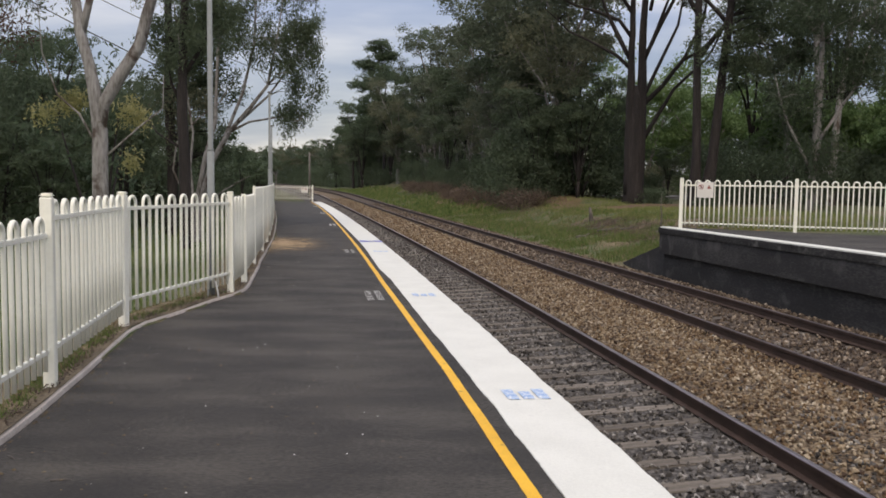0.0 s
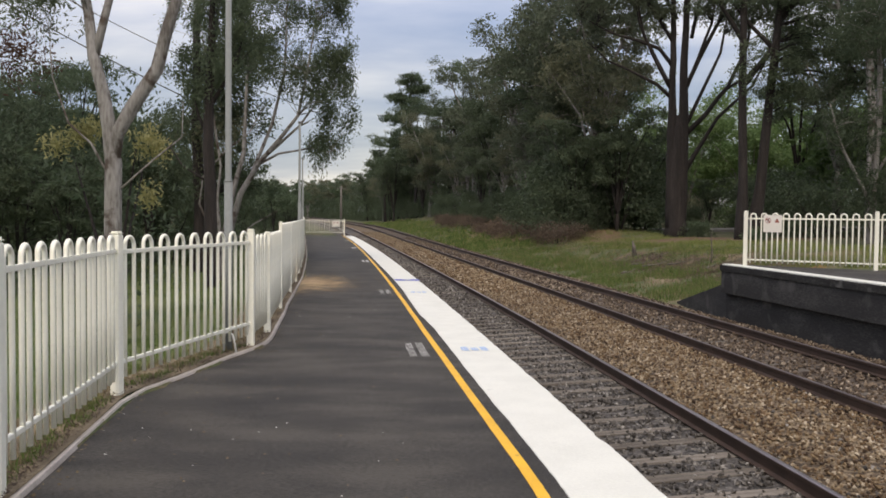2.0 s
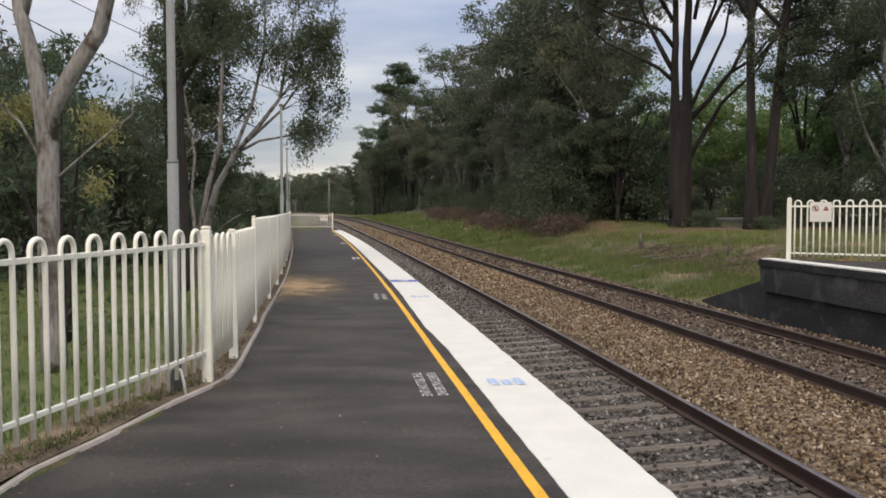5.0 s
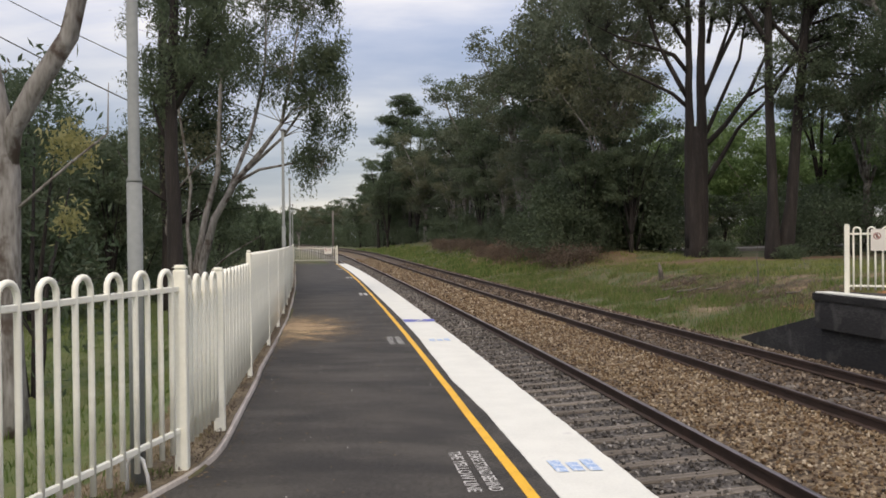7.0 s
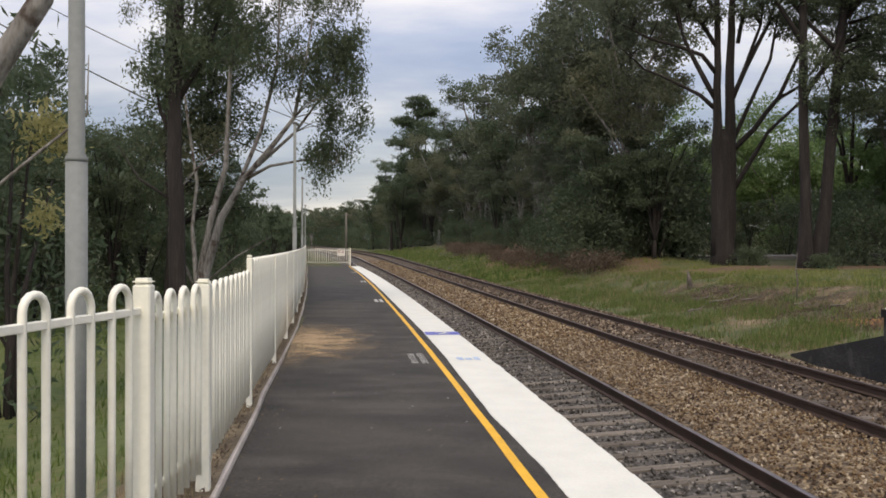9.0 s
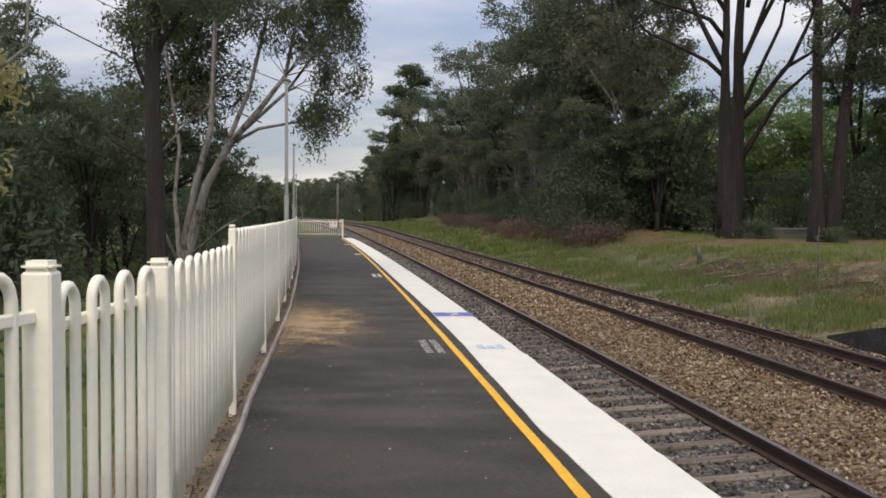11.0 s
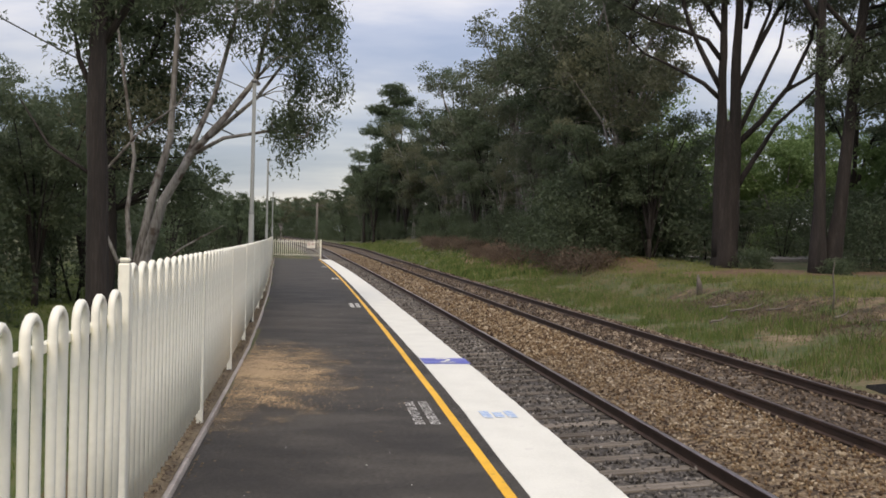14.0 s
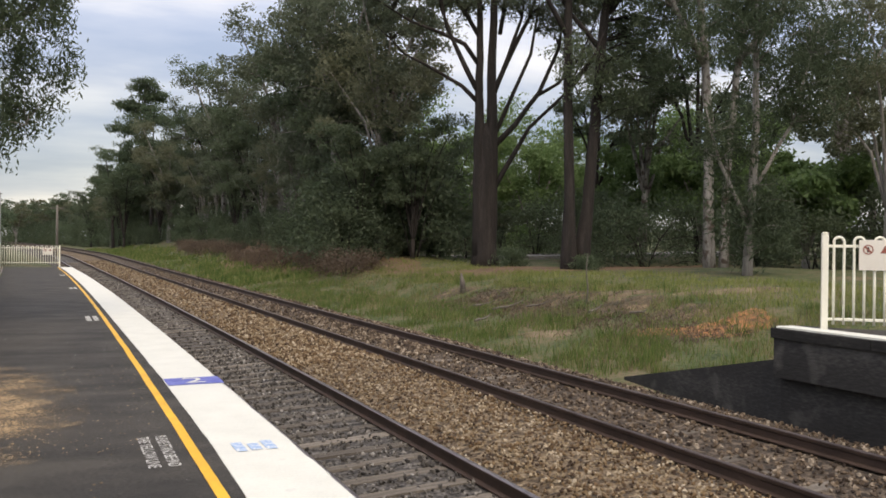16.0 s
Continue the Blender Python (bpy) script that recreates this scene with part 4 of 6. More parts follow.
# pale bent pipe end at the foot of the lamp post
bp_pts = [(-0.035, 0, 0.0), (-0.035, 0, 0.16), (-0.02, 0, 0.215), (0.02, 0, 0.235), (0.06, 0, 0.20), (0.085, 0, 0.10), (0.10, 0, -0.02)]
v, f = tube(bp_pts, [0.012] * len(bp_pts), 8)
M_PIPE = material("pale_plastic_pipe", [(0.3, (0.52, 0.52, 0.50)), (0.7, (0.66, 0.66, 0.63))], rough=0.5, bump=0.05)
pipe = tagged(new("bent_pipe", mesh_of("bent_pipe", v, f, M_PIPE, True)), "pale bent pipe end beside the lamp post", "pipe")
pipe.matrix_basis = pose(-1.56, 11.42, ground_z(-1.56, 11.42) + 0.02, 0, 0, 8)


# ---- trees ----
def unit(r, n):
    q = r.normal(size=(n, 3))
    return q / np.linalg.norm(q, axis=1, keepdims=True)


def leaf_mesh(name, c, size, r, mat, droop=0.5, slim=0.34, tri=False):
    """Many single leaves, each a folded rhomb, at the points c."""
    n = len(c)
    a = unit(r, n) + np.array([0, 0, -droop])
    a /= np.linalg.norm(a, axis=1, keepdims=True)
    b = np.cross(a, unit(r, n))
    b /= np.linalg.norm(b, axis=1, keepdims=True) + 1e-9
    L = size * r.uniform(0.6, 1.35, (n, 1))
    nn = np.cross(a, b) * L * 0.06
    if tri:
        v = np.stack([c - a * L * 0.5, c + b * L * slim * 0.9 + a * L * 0.15, c + a * L * 0.5 - b * L * slim * 0.3], 1).reshape(-1, 3)
        return mesh_np(name, v, np.arange(3 * n).reshape(n, 3), mat)
    v = np.stack([c - a * L * 0.5, c + b * L * slim * 0.5 + nn, c + a * L * 0.5, c - b * L * slim * 0.5 + nn], 1).reshape(-1, 3)
    f = np.arange(4 * n).reshape(n, 4)
    return mesh_np(name, v, f, mat)


def tree(name, label, at, trunks, blobs, bark, leaf, size, seed, per=26, clump=0.45, twig=0.35, droop=0.5, sides=8, twig_r=0.02, group="", category="tree", slim=0.34, squash=0.75, tri=False, thin=1.0, girth=1.0):
    """A tree from limbs (points and radii) and crown masses (centre, radii, clumps). Thin branches run from the limbs to the clumps."""
    r = np.random.default_rng(seed)
    t = thing(name, label, category, at, group)
    V, F, skel = [], [], []

    def add(pts, radii, s):
        v, f = tube(pts, radii, s)
        k = len(V)
        V.extend(v)
        F.extend(tuple(i + k for i in q) for q in f)

    for pts, radii in trunks:
        fine, fr = [], []
        for i in range(len(pts) - 1):
            p, q = Vector(pts[i]), Vector(pts[i + 1])
            m = max(1, int((q - p).length / 0.9))
            for j in range(m):
                w = noise.noise_vector(p.lerp(q, j / m) * 0.9 + Vector((seed, 0, 0))) * 0.05 if (i or j) else Vector()
                fine.append(p.lerp(q, j / m) + w)
                fr.append(girth * (radii[i] + (radii[i + 1] - radii[i]) * j / m))
        fine.append(Vector(pts[-1]))
        fr.append(girth * radii[-1])
        add(fine, fr, sides)
        skel += [(*p, q) for p, q in zip(fine, fr)]
    sk = np.array(skel)
    centres = []
    for cx, cy, cz, rx, ry, rz, n in blobs:
        n = max(2, int(n * thin))
        d = unit(r, n) * (r.random((n, 1)) ** 0.45)
        d *= 1 + 0.25 * np.sin(d[:, :1] * 9 + seed) * np.cos(d[:, 2:] * 7)
        centres.append(d * (rx, ry, rz) + (cx, cy, cz))
    C = np.concatenate(centres)
    pick = r.random(len(C)) < twig
    for c in C[pick]:
        d = np.linalg.norm(sk[:, :3] - c, axis=1) + np.maximum(0, sk[:, 2] - c[2] + 0.3) * 0.8
        j = int(np.argmin(d))
        p, q = Vector(sk[j, :3]), Vector(c)
        m = p.lerp(q, 0.5) + Vector((r.normal() * 0.12, r.normal() * 0.12, 0.10 * (q - p).length))
        r0 = min(sk[j, 3] * 0.6, twig_r * (0.6 + 0.5 * (q - p).length))
        add([p, m, q], [r0, r0 * 0.6, r0 * 0.2], 4)
    part("trunk", mesh_of("trunk", V, F, bark, True), t)
    n = len(C) * per
    pts = np.repeat(C, per, 0) + np.clip(r.normal(size=(n, 3)), -1.5, 1.5) * clump * np.array([1, 1, squash]) * r.uniform(0.5, 1.2, (n, 1))
    part("crown", leaf_mesh("crown", pts, size, r, leaf, droop, slim, tri), t)
    return t


def spray(t, blobs, leaf, size, seed, per=20, clump=0.3, label=""):
    """A second mass of leaves of another colour in the same tree."""
    r = np.random.default_rng(seed)
    C = np.concatenate([unit(r, n) * (r.random((n, 1)) ** 0.5) * (rx, ry, rz) + (cx, cy, cz) for cx, cy, cz, rx, ry, rz, n in blobs])
    n = len(C) * per
    pts = np.repeat(C, per, 0) + r.normal(size=(n, 3)) * clump
    part("leaf_spray", leaf_mesh("leaf_spray", pts, size, r, leaf), t, label=label)


def gum(name, label, height, spread, seed, bark, leaf, size=0.30, clumps=150, r0=0.28, per=24, clear=0.35, group="", at=None, limbs=6, twig=0.17):
    """A tall gum tree: forked trunk, rising limbs, broken crown masses."""
    q = random.Random(seed)
    fork = height * (clear + q.uniform(-0.05, 0.1))
    lean = (q.uniform(-0.05, 0.05), q.uniform(-0.05, 0.05))
    trunks = [([(0, 0, -0.6), (lean[0] * fork * 0.5, lean[1] * fork * 0.5, fork * 0.5), (lean[0] * fork, lean[1] * fork, fork)], [r0 * 1.25, r0, r0 * 0.8])]
    blobs = []
    for i in range(limbs):
        a = 2 * math.pi * (i + q.uniform(-0.3, 0.3)) / limbs
        h0 = fork * q.uniform(0.75, 1.0)
        reach = spread * q.uniform(0.35, 0.85)
        top = height * q.uniform(0.62, 1.0)
        p0 = Vector((lean[0] * h0, lean[1] * h0, h0))
        p2 = Vector((math.cos(a) * reach, math.sin(a) * reach, top - height * 0.10))
        p1 = p0.lerp(p2, 0.5) + Vector((0, 0, height * 0.03)) - Vector((math.cos(a), math.sin(a), 0)) * reach * 0.15
        trunks.append(([p0, p1, p2], [r0 * 0.55, r0 * 0.36, r0 * 0.12]))
        n = clumps // limbs
        rr = spread * q.uniform(0.30, 0.48)
        blobs.append((p2.x, p2.y, p2.z, rr, rr, rr * 0.75, int(n * 0.55)))
        m = p1.lerp(p2, q.uniform(0.2, 0.7))
        blobs.append((m.x + q.uniform(-1, 1), m.y + q.uniform(-1, 1), m.z - height * q.uniform(0.02, 0.12), rr * 0.9, rr * 0.9, rr * 0.6, int(n * 0.45)))
    return tree(name, label, at, trunks, blobs, bark, leaf, size, seed, per, clump=spread * 0.095, squash=0.55, twig=twig, twig_r=0.035, sides=6, group=group, tri=True, slim=0.42)


def shrub(name, label, w, h, seed, leaf, size=0.16, clumps=70, per=24, at=None, group="", bark=None, far=False):
    q = random.Random(seed)
    trunks, blobs = [], []
    for i in range(4):
        a = 2 * math.pi * (i + q.random()) / 4
        p = (math.cos(a) * w * 0.3, math.sin(a) * w * 0.3, h * q.uniform(0.5, 0.8))
        trunks.append(([(0.05 * math.cos(a), 0.05 * math.sin(a), -0.3), (p[0] * 0.4, p[1] * 0.4, p[2] * 0.5), p], [0.05, 0.035, 0.012]))
        blobs.append((p[0], p[1], p[2], w * 0.30, w * 0.30, h * 0.28, clumps // 5))
        blobs.append((p[0] * 1.3, p[1] * 1.3, h * 0.25, w * 0.28, w * 0.28, h * 0.25, clumps // 8))
    return tree(name, label, at, trunks, blobs, bark or M_BARK_DARK, leaf, size, seed, per, clump=w * 0.10, twig=0.25 if not far else 0.08, twig_r=0.012, sides=5, group=group, category="shrub", tri=far, slim=0.42 if far else 0.34)


def stand(x, y, dz=0.0, rz=0.0, s=1.0, sz=None):
    return pose(x, y, ground_z(x, y) + dz, 0, 0, rz) @ Matrix.Diagonal((s, s, sz or s, 1))


# pale forked gum behind the fence
g0 = ground_z(-4.77, 16.1)
tree("gum_tree", "pale forked gum tree with mottled bark", pose(-4.77, 16.1, g0), [
    ([(0.02, 0, -0.3), (-0.02, 0, 0.6), (-0.03, 0, 1.6), (-0.02, 0, 2.4 - g0), (-0.06, 0, 2.95 - g0), (-0.20, 0, 3.63 - g0), (-0.34, 0, 4.2 - g0), (-0.48, 0.1, 4.9 - g0), (-0.75, 0.2, 6.3 - g0), (-0.7, 0.3, 8.3 - g0)], [0.25, 0.20, 0.18, 0.175, 0.155, 0.128, 0.118, 0.10, 0.07, 0.03]),
    ([(-0.34, 0, 4.15 - g0), (-0.22, 0.1, 4.7 - g0), (-0.05, 0.2, 5.6 - g0), (0.1, 0.2, 7.2 - g0)], [0.09, 0.085, 0.07, 0.03]),
    ([(-0.03, 0, 2.2 - g0), (0.06, 0, 2.9 - g0), (0.30, 0, 3.36 - g0), (0.70, 0, 4.0 - g0), (0.88, 0, 4.55 - g0), (1.05, 0, 5.1 - g0), (1.5, 0.2, 6.4 - g0), (1.6, 0.4, 8.2 - g0)], [0.10, 0.145, 0.145, 0.135, 0.125, 0.11, 0.07, 0.03]),
    ([(-0.05, 0, 2.1 - g0), (-0.45, 0.1, 2.75 - g0), (-0.9, 0.2, 3.1 - g0), (-1.15, 0.2, 3.9 - g0), (-1.2, 0.2, 4.6 - g0)], [0.03, 0.025, 0.02, 0.014, 0.006]),
    ([(0.1, 0, 2.0 - g0), (0.6, 0.2, 2.5 - g0), (1.0, 0.3, 2.9 - g0), (1.05, 0.3, 3.5 - g0)], [0.026, 0.02, 0.014, 0.006]),
], [(-1.3, 0.2, 5.2 - g0, 0.7, 0.8, 0.6, 26), (-1.7, 0.1, 6.1 - g0, 0.9, 0.9, 0.8, 34), (-0.4, 0.3, 8.4 - g0, 1.8, 1.8, 1.3, 80), (1.5, 0.4, 8.4 - g0, 1.8, 1.6, 1.2, 60), (-0.6, 0.1, 5.5 - g0, 0.5, 0.5, 0.4, 8)],
    M_BARK_PALE, M_LEAF_DEEP, 0.11, 31, per=52, clump=0.18, twig=0.75, droop=0.9, slim=0.26, sides=14, twig_r=0.012, girth=0.8)
yb = shrub("yellow_leaved_shrub", "tall shrub with yellow-green new leaves", 2.6, 5.2, 77, M_LEAF_DARK, 0.15, 60, 22, stand(-5.75, 18.5))
spray(yb, [(-0.15, -1.0, 3.7, 0.35, 0.3, 0.22, 12), (1.05, -1.0, 3.5, 0.25, 0.3, 0.35, 12), (1.0, -1.0, 2.6, 0.12, 0.2, 0.15, 5), (-0.7, -1.0, 3.5, 0.2, 0.3, 0.15, 5)], M_LEAF_YELLOW, 0.10, 78, 44, 0.10, "yellow-green new leaves")

# many-stemmed pale gum
g0 = ground_z(-6.82, 29.8)
tree("gum_tree", "spreading many-stemmed pale gum tree", pose(-6.82, 29.8, g0), [
    ([(0, 0, -0.4), (0.12, 0, 0.8 - g0), (0.52, 0, 2.2 - g0), (1.15, -0.1, 3.25 - g0), (1.86, -0.2, 4.0 - g0), (2.45, -0.2, 4.8 - g0), (2.75, -0.2, 6.2 - g0), (3.0, -0.2, 7.8 - g0)], [0.21, 0.19, 0.16, 0.13, 0.105, 0.08, 0.05, 0.02]),
    ([(-0.05, 0.1, -0.4), (-0.02, 0.1, 1.0 - g0), (0.25, 0.2, 2.4 - g0), (0.55, 0.3, 3.6 - g0), (0.62, 0.3, 5.0 - g0), (0.7, 0.4, 7.5 - g0), (0.9, 0.4, 10 - g0)], [0.19, 0.16, 0.135, 0.11, 0.09, 0.06, 0.02]),
    ([(-0.1, 0, -0.4), (-0.2, 0.1, 1.1 - g0), (-0.30, 0.2, 2.0 - g0), (-0.25, 0.3, 3.2 - g0), (-0.5, 0.3, 5.0 - g0), (-0.9, 0.3, 8.0 - g0)], [0.13, 0.10, 0.075, 0.06, 0.05, 0.02]),
    ([(-0.1, -0.1, 0.3 - g0), (-0.5, -0.2, 1.3 - g0), (-0.75, -0.3, 1.9 - g0), (-0.6, -0.3, 2.8 - g0), (0.1, -0.4, 3.6 - g0), (0.9, -0.4, 4.2 - g0), (1.3, -0.4, 4.9 - g0)], [0.07, 0.06, 0.05, 0.045, 0.04, 0.03, 0.015]),
    ([(1.1, -0.1, 3.2 - g0), (1.9, -0.4, 3.55 - g0), (2.9, -0.5, 3.75 - g0), (3.6, -0.6, 3.6 - g0)], [0.075, 0.06, 0.04, 0.015]),
    ([(1.5, -0.1, 3.6 - g0), (2.4, 0.2, 4.5 - g0), (3.2, 0.3, 5.6 - g0), (3.7, 0.3, 6.6 - g0)], [0.08, 0.06, 0.04, 0.015]),
    ([(0.8, 0, 2.7 - g0), (1.5, 0.2, 4.5 - g0), (1.9, 0.3, 6.2 - g0), (2.0, 0.3, 9 - g0)], [0.10, 0.08, 0.06, 0.02]),
    ([(0.05, 0, 0.5 - g0), (1.0, -0.3, 1.25 - g0), (1.9, -0.4, 1.75 - g0)], [0.05, 0.035, 0.012]),
], [(3.5, -0.2, 5.0 - g0, 0.8, 1.0, 1.5, 44), (3.5, 0, 6.7 - g0, 0.9, 1.2, 1.3, 50), (1.6, 0.2, 8.4 - g0, 2.0, 1.8, 1.3, 62), (-0.8, 0.4, 8.8 - g0, 2.0, 1.9, 1.3, 56), (0.9, 0.6, 6.9 - g0, 1.6, 1.2, 0.7, 44),
    (3.3, -0.4, 3.6 - g0, 0.5, 0.6, 0.7, 18), (2.4, -0.2, 6.2 - g0, 1.2, 1.0, 0.8, 46), (3.4, 0.1, 8.4 - g0, 1.0, 1.1, 1.0, 40)],
    M_BARK_PALE, M_LEAF_DEEP, 0.115, 32, per=150, clump=0.175, squash=1.35, thin=0.68, twig=0.9, droop=0.9, sides=10, twig_r=0.016, slim=0.28, girth=0.64)

# dark upright tree beside it
g0 = ground_z(-8.57, 32.5)
dk = tree("dark_bark_tree", "dark straight-trunked tree with dense foliage", pose(-8.57, 32.5, g0), [
    ([(0, 0, -0.4), (0.05, 0, 2.5), (-0.05, 0, 5.5), (0, 0, 9.5), (0.1, 0, 13.5)], [0.24, 0.19, 0.17, 0.12, 0.04]),
    ([(0, 0, 5.0), (1.0, 0, 6.4), (1.9, 0, 8.5)], [0.09, 0.07, 0.02]),
    ([(0, 0, 6.8), (0.6, 0.3, 8.6), (0.7, 0.3, 11.0)], [0.08, 0.06, 0.02]),
], [(0.8, 0.2, 5.8, 1.9, 1.7, 1.6, 130), (0.0, 0.2, 7.4, 1.1, 1.4, 1.0, 50), (1.5, 0.4, 7.8, 1.5, 1.6, 1.2, 80), (0.2, 0, 10.5, 1.7, 1.8, 1.5, 34), (0.9, 0.5, 3.6, 1.6, 1.2, 1.2, 50), (0.2, 0, 13.0, 1.3, 1.3, 1.0, 24)],
    M_BARK_DARK, M_LEAF_DEEP, 0.14, 33, per=84, clump=0.26, twig=0.5, thin=0.8)
spray(dk, [(1.1, -1.4, 4.6, 1.3, 0.5, 0.9, 30)], M_LEAF_OLIVE, 0.14, 34, 34, 0.26, "olive drooping leaves")

# dark straight trunk standing in front of the pale gum
g0 = ground_z(-6.14, 26.0)
tree("dark_bark_tree", "slender dark-barked tree with high open foliage", pose(-6.14, 26.0, g0), [
    ([(0, 0, -0.4), (0.02, 0, 2.0), (-0.04, 0, 4.0), (0.0, 0, 6.5), (0.1, 0, 9.5)], [0.21, 0.175, 0.155, 0.12, 0.04]),
    ([(-0.02, 0, 4.2), (-0.4, 0.1, 5.0), (-0.6, 0.2, 5.8)], [0.06, 0.04, 0.012]),
    ([(0.0, 0, 5.2), (0.6, 0.1, 6.3), (1.0, 0.1, 7.4)], [0.07, 0.05, 0.015]),
    ([(-0.03, 0, 3.0), (-0.8, -0.1, 3.5), (-1.3, -0.1, 4.3)], [0.035, 0.025, 0.008]),
], [(-0.35, 0.1, 5.5, 0.45, 0.6, 0.5, 12), (0.35, 0, 6.4, 0.8, 0.9, 0.7, 24), (0.3, 0.1, 8.0, 1.0, 1.2, 1.0, 40), (1.0, 0.1, 7.2, 0.8, 0.8, 0.6, 18)],
    M_BARK_DARK, M_LEAF_DEEP, 0.13, 35, per=80, clump=0.26, twig=0.6, droop=0.8, sides=10, twig_r=0.014, slim=0.28)

# big dark double-trunked gum across the line
g0 = ground_z(14.35, 56.0)
tree("double_trunk_gum", "tall dark double-trunked gum with spreading limbs", pose(14.35, 56.0, g0), [
    ([(0, 0, -0.5), (0.02, 0, 0.6), (0.0, 0, 2.5), (0.0, 0, 5.0), (0.0, 0, 6.8), (0.0, 0, 7.6)], [1.05, 0.74, 0.62, 0.55, 0.42, 0.10]),
    ([(-0.18, 0, 0.5), (-0.30, 0, 3.5), (-0.36, 0, 6.5), (-0.38, 0, 9.0), (-0.36, 0, 12), (-0.40, 0, 15), (-0.4, 0, 20), (-0.3, 0, 25)], [0.55, 0.42, 0.34, 0.26, 0.21, 0.17, 0.11, 0.04]),
    ([(0.20, 0, 0.5), (0.32, 0, 3.5), (0.36, 0, 6.5), (0.32, 0, 9.0), (0.34, 0, 12), (0.50, 0, 16), (0.9, 0, 20), (1.1, 0, 25)], [0.55, 0.44, 0.38, 0.31, 0.25, 0.19, 0.12, 0.04]),
    ([(0.35, 0.1, 6.6), (1.3, 0.1, 8.6), (2.6, 0.2, 11.5), (3.2, 0.2, 15.0)], [0.16, 0.13, 0.10, 0.03]),
    ([(0.32, -0.1, 8.9), (1.2, -0.1, 11.2), (2.0, 0, 13.4), (2.4, 0, 16.5)], [0.16, 0.13, 0.09, 0.03]),
    ([(-0.3, 0, 9.0), (-1.1, 0.1, 10.6), (-2.2, 0.1, 12.6), (-2.8, 0.1, 15.5)], [0.14, 0.12, 0.09, 0.03]),
    ([(0.5, 0, 6.4), (1.7, 0, 7.6), (3.1, 0.2, 9.4), (4.3, 0.3, 12.0), (5.0, 0.5, 16)], [0.20, 0.17, 0.14, 0.10, 0.03]),
    ([(-0.45, 0, 8.7), (-1.3, 0.1, 9.5), (-2.6, 0.1, 10.2), (-4.4, 0.2, 11.0), (-6.0, 0.2, 12.4)], [0.16, 0.13, 0.10, 0.07, 0.02]),
    ([(-0.45, 0, 9.2), (-1.6, -0.1, 11.2), (-2.6, -0.2, 13.4), (-3.0, -0.2, 16.0)], [0.15, 0.12, 0.09, 0.03]),
    ([(0.45, 0, 4.0), (1.6, 0, 6.0), (2.4, -0.2, 7.4), (4.5, -0.3, 9.4), (6.0, -0.4, 12.5)], [0.19, 0.15, 0.12, 0.09, 0.03]),
    ([(0.4, 0, 9.2), (1.2, 0, 11.0), (2.4, 0, 13.4), (3.4, 0, 16.2), (4.0, 0, 20)], [0.17, 0.15, 0.12, 0.09, 0.03]),
    ([(-0.35, 0, 10.6), (-1.2, 0, 11.7), (-2.6, -0.2, 12.2), (-4.2, -0.3, 12.6), (-6.2, -0.4, 13.6)], [0.16, 0.14, 0.11, 0.08, 0.03]),
    ([(-0.3, 0, 12.0), (-1.2, 0, 13.4), (-2.6, 0.2, 15.4), (-3.6, 0.3, 18)], [0.15, 0.13, 0.09, 0.03]),
    ([(-0.2, 0, 13.6), (-1.5, 0, 16.0), (-2.2, 0, 20)], [0.14, 0.10, 0.03]),
    ([(0.75, 0, 12.4), (1.3, 0.3, 15), (2.2, 0.5, 19.5)], [0.14, 0.11, 0.03]),
    ([(3.0, 0.2, 9.25), (4.2, 0.1, 10.0), (5.6, 0.2, 11.6), (6.6, 0.2, 14.0)], [0.12, 0.10, 0.07, 0.03]),
], [(1.6, 0, 14.6, 1.5, 1.4, 1.1, 20), (-1.0, 0, 13.8, 1.2, 1.2, 0.8, 12), (3.5, 0, 13.4, 1.3, 1.4, 0.9, 18), (-5.5, 0, 14.6, 2.0, 2.0, 1.3, 42), (-2.8, 0.2, 14.6, 1.5, 1.5, 0.9, 16), (4.2, 0, 15.8, 1.9, 1.9, 1.1, 26), (0.2, 0.3, 17.6, 2.4, 2.0, 1.2, 30), (-3.6, 0, 18.4, 2.4, 2.6, 1.8, 42), (0.3, 0, 22.8, 4.0, 3.0, 2.6, 90), (4.6, 0.2, 18.8, 2.6, 2.6, 2.0, 48), (5.8, 0, 14.6, 1.9, 1.8, 1.4, 42), (-1.4, 0, 15.8, 1.6, 1.6, 1.1, 20), (2.6, 0, 16.6, 1.4, 1.4, 1.2, 18), (-4.8, 0.3, 12.6, 1.0, 1.0, 0.6, 6)],
    M_BARK_DARK, M_LEAF, 0.19, 41, tri=True, per=66, clump=0.38, squash=0.6, twig=1.0, droop=0.8, sides=12, twig_r=0.045, thin=1.7, girth=0.86)

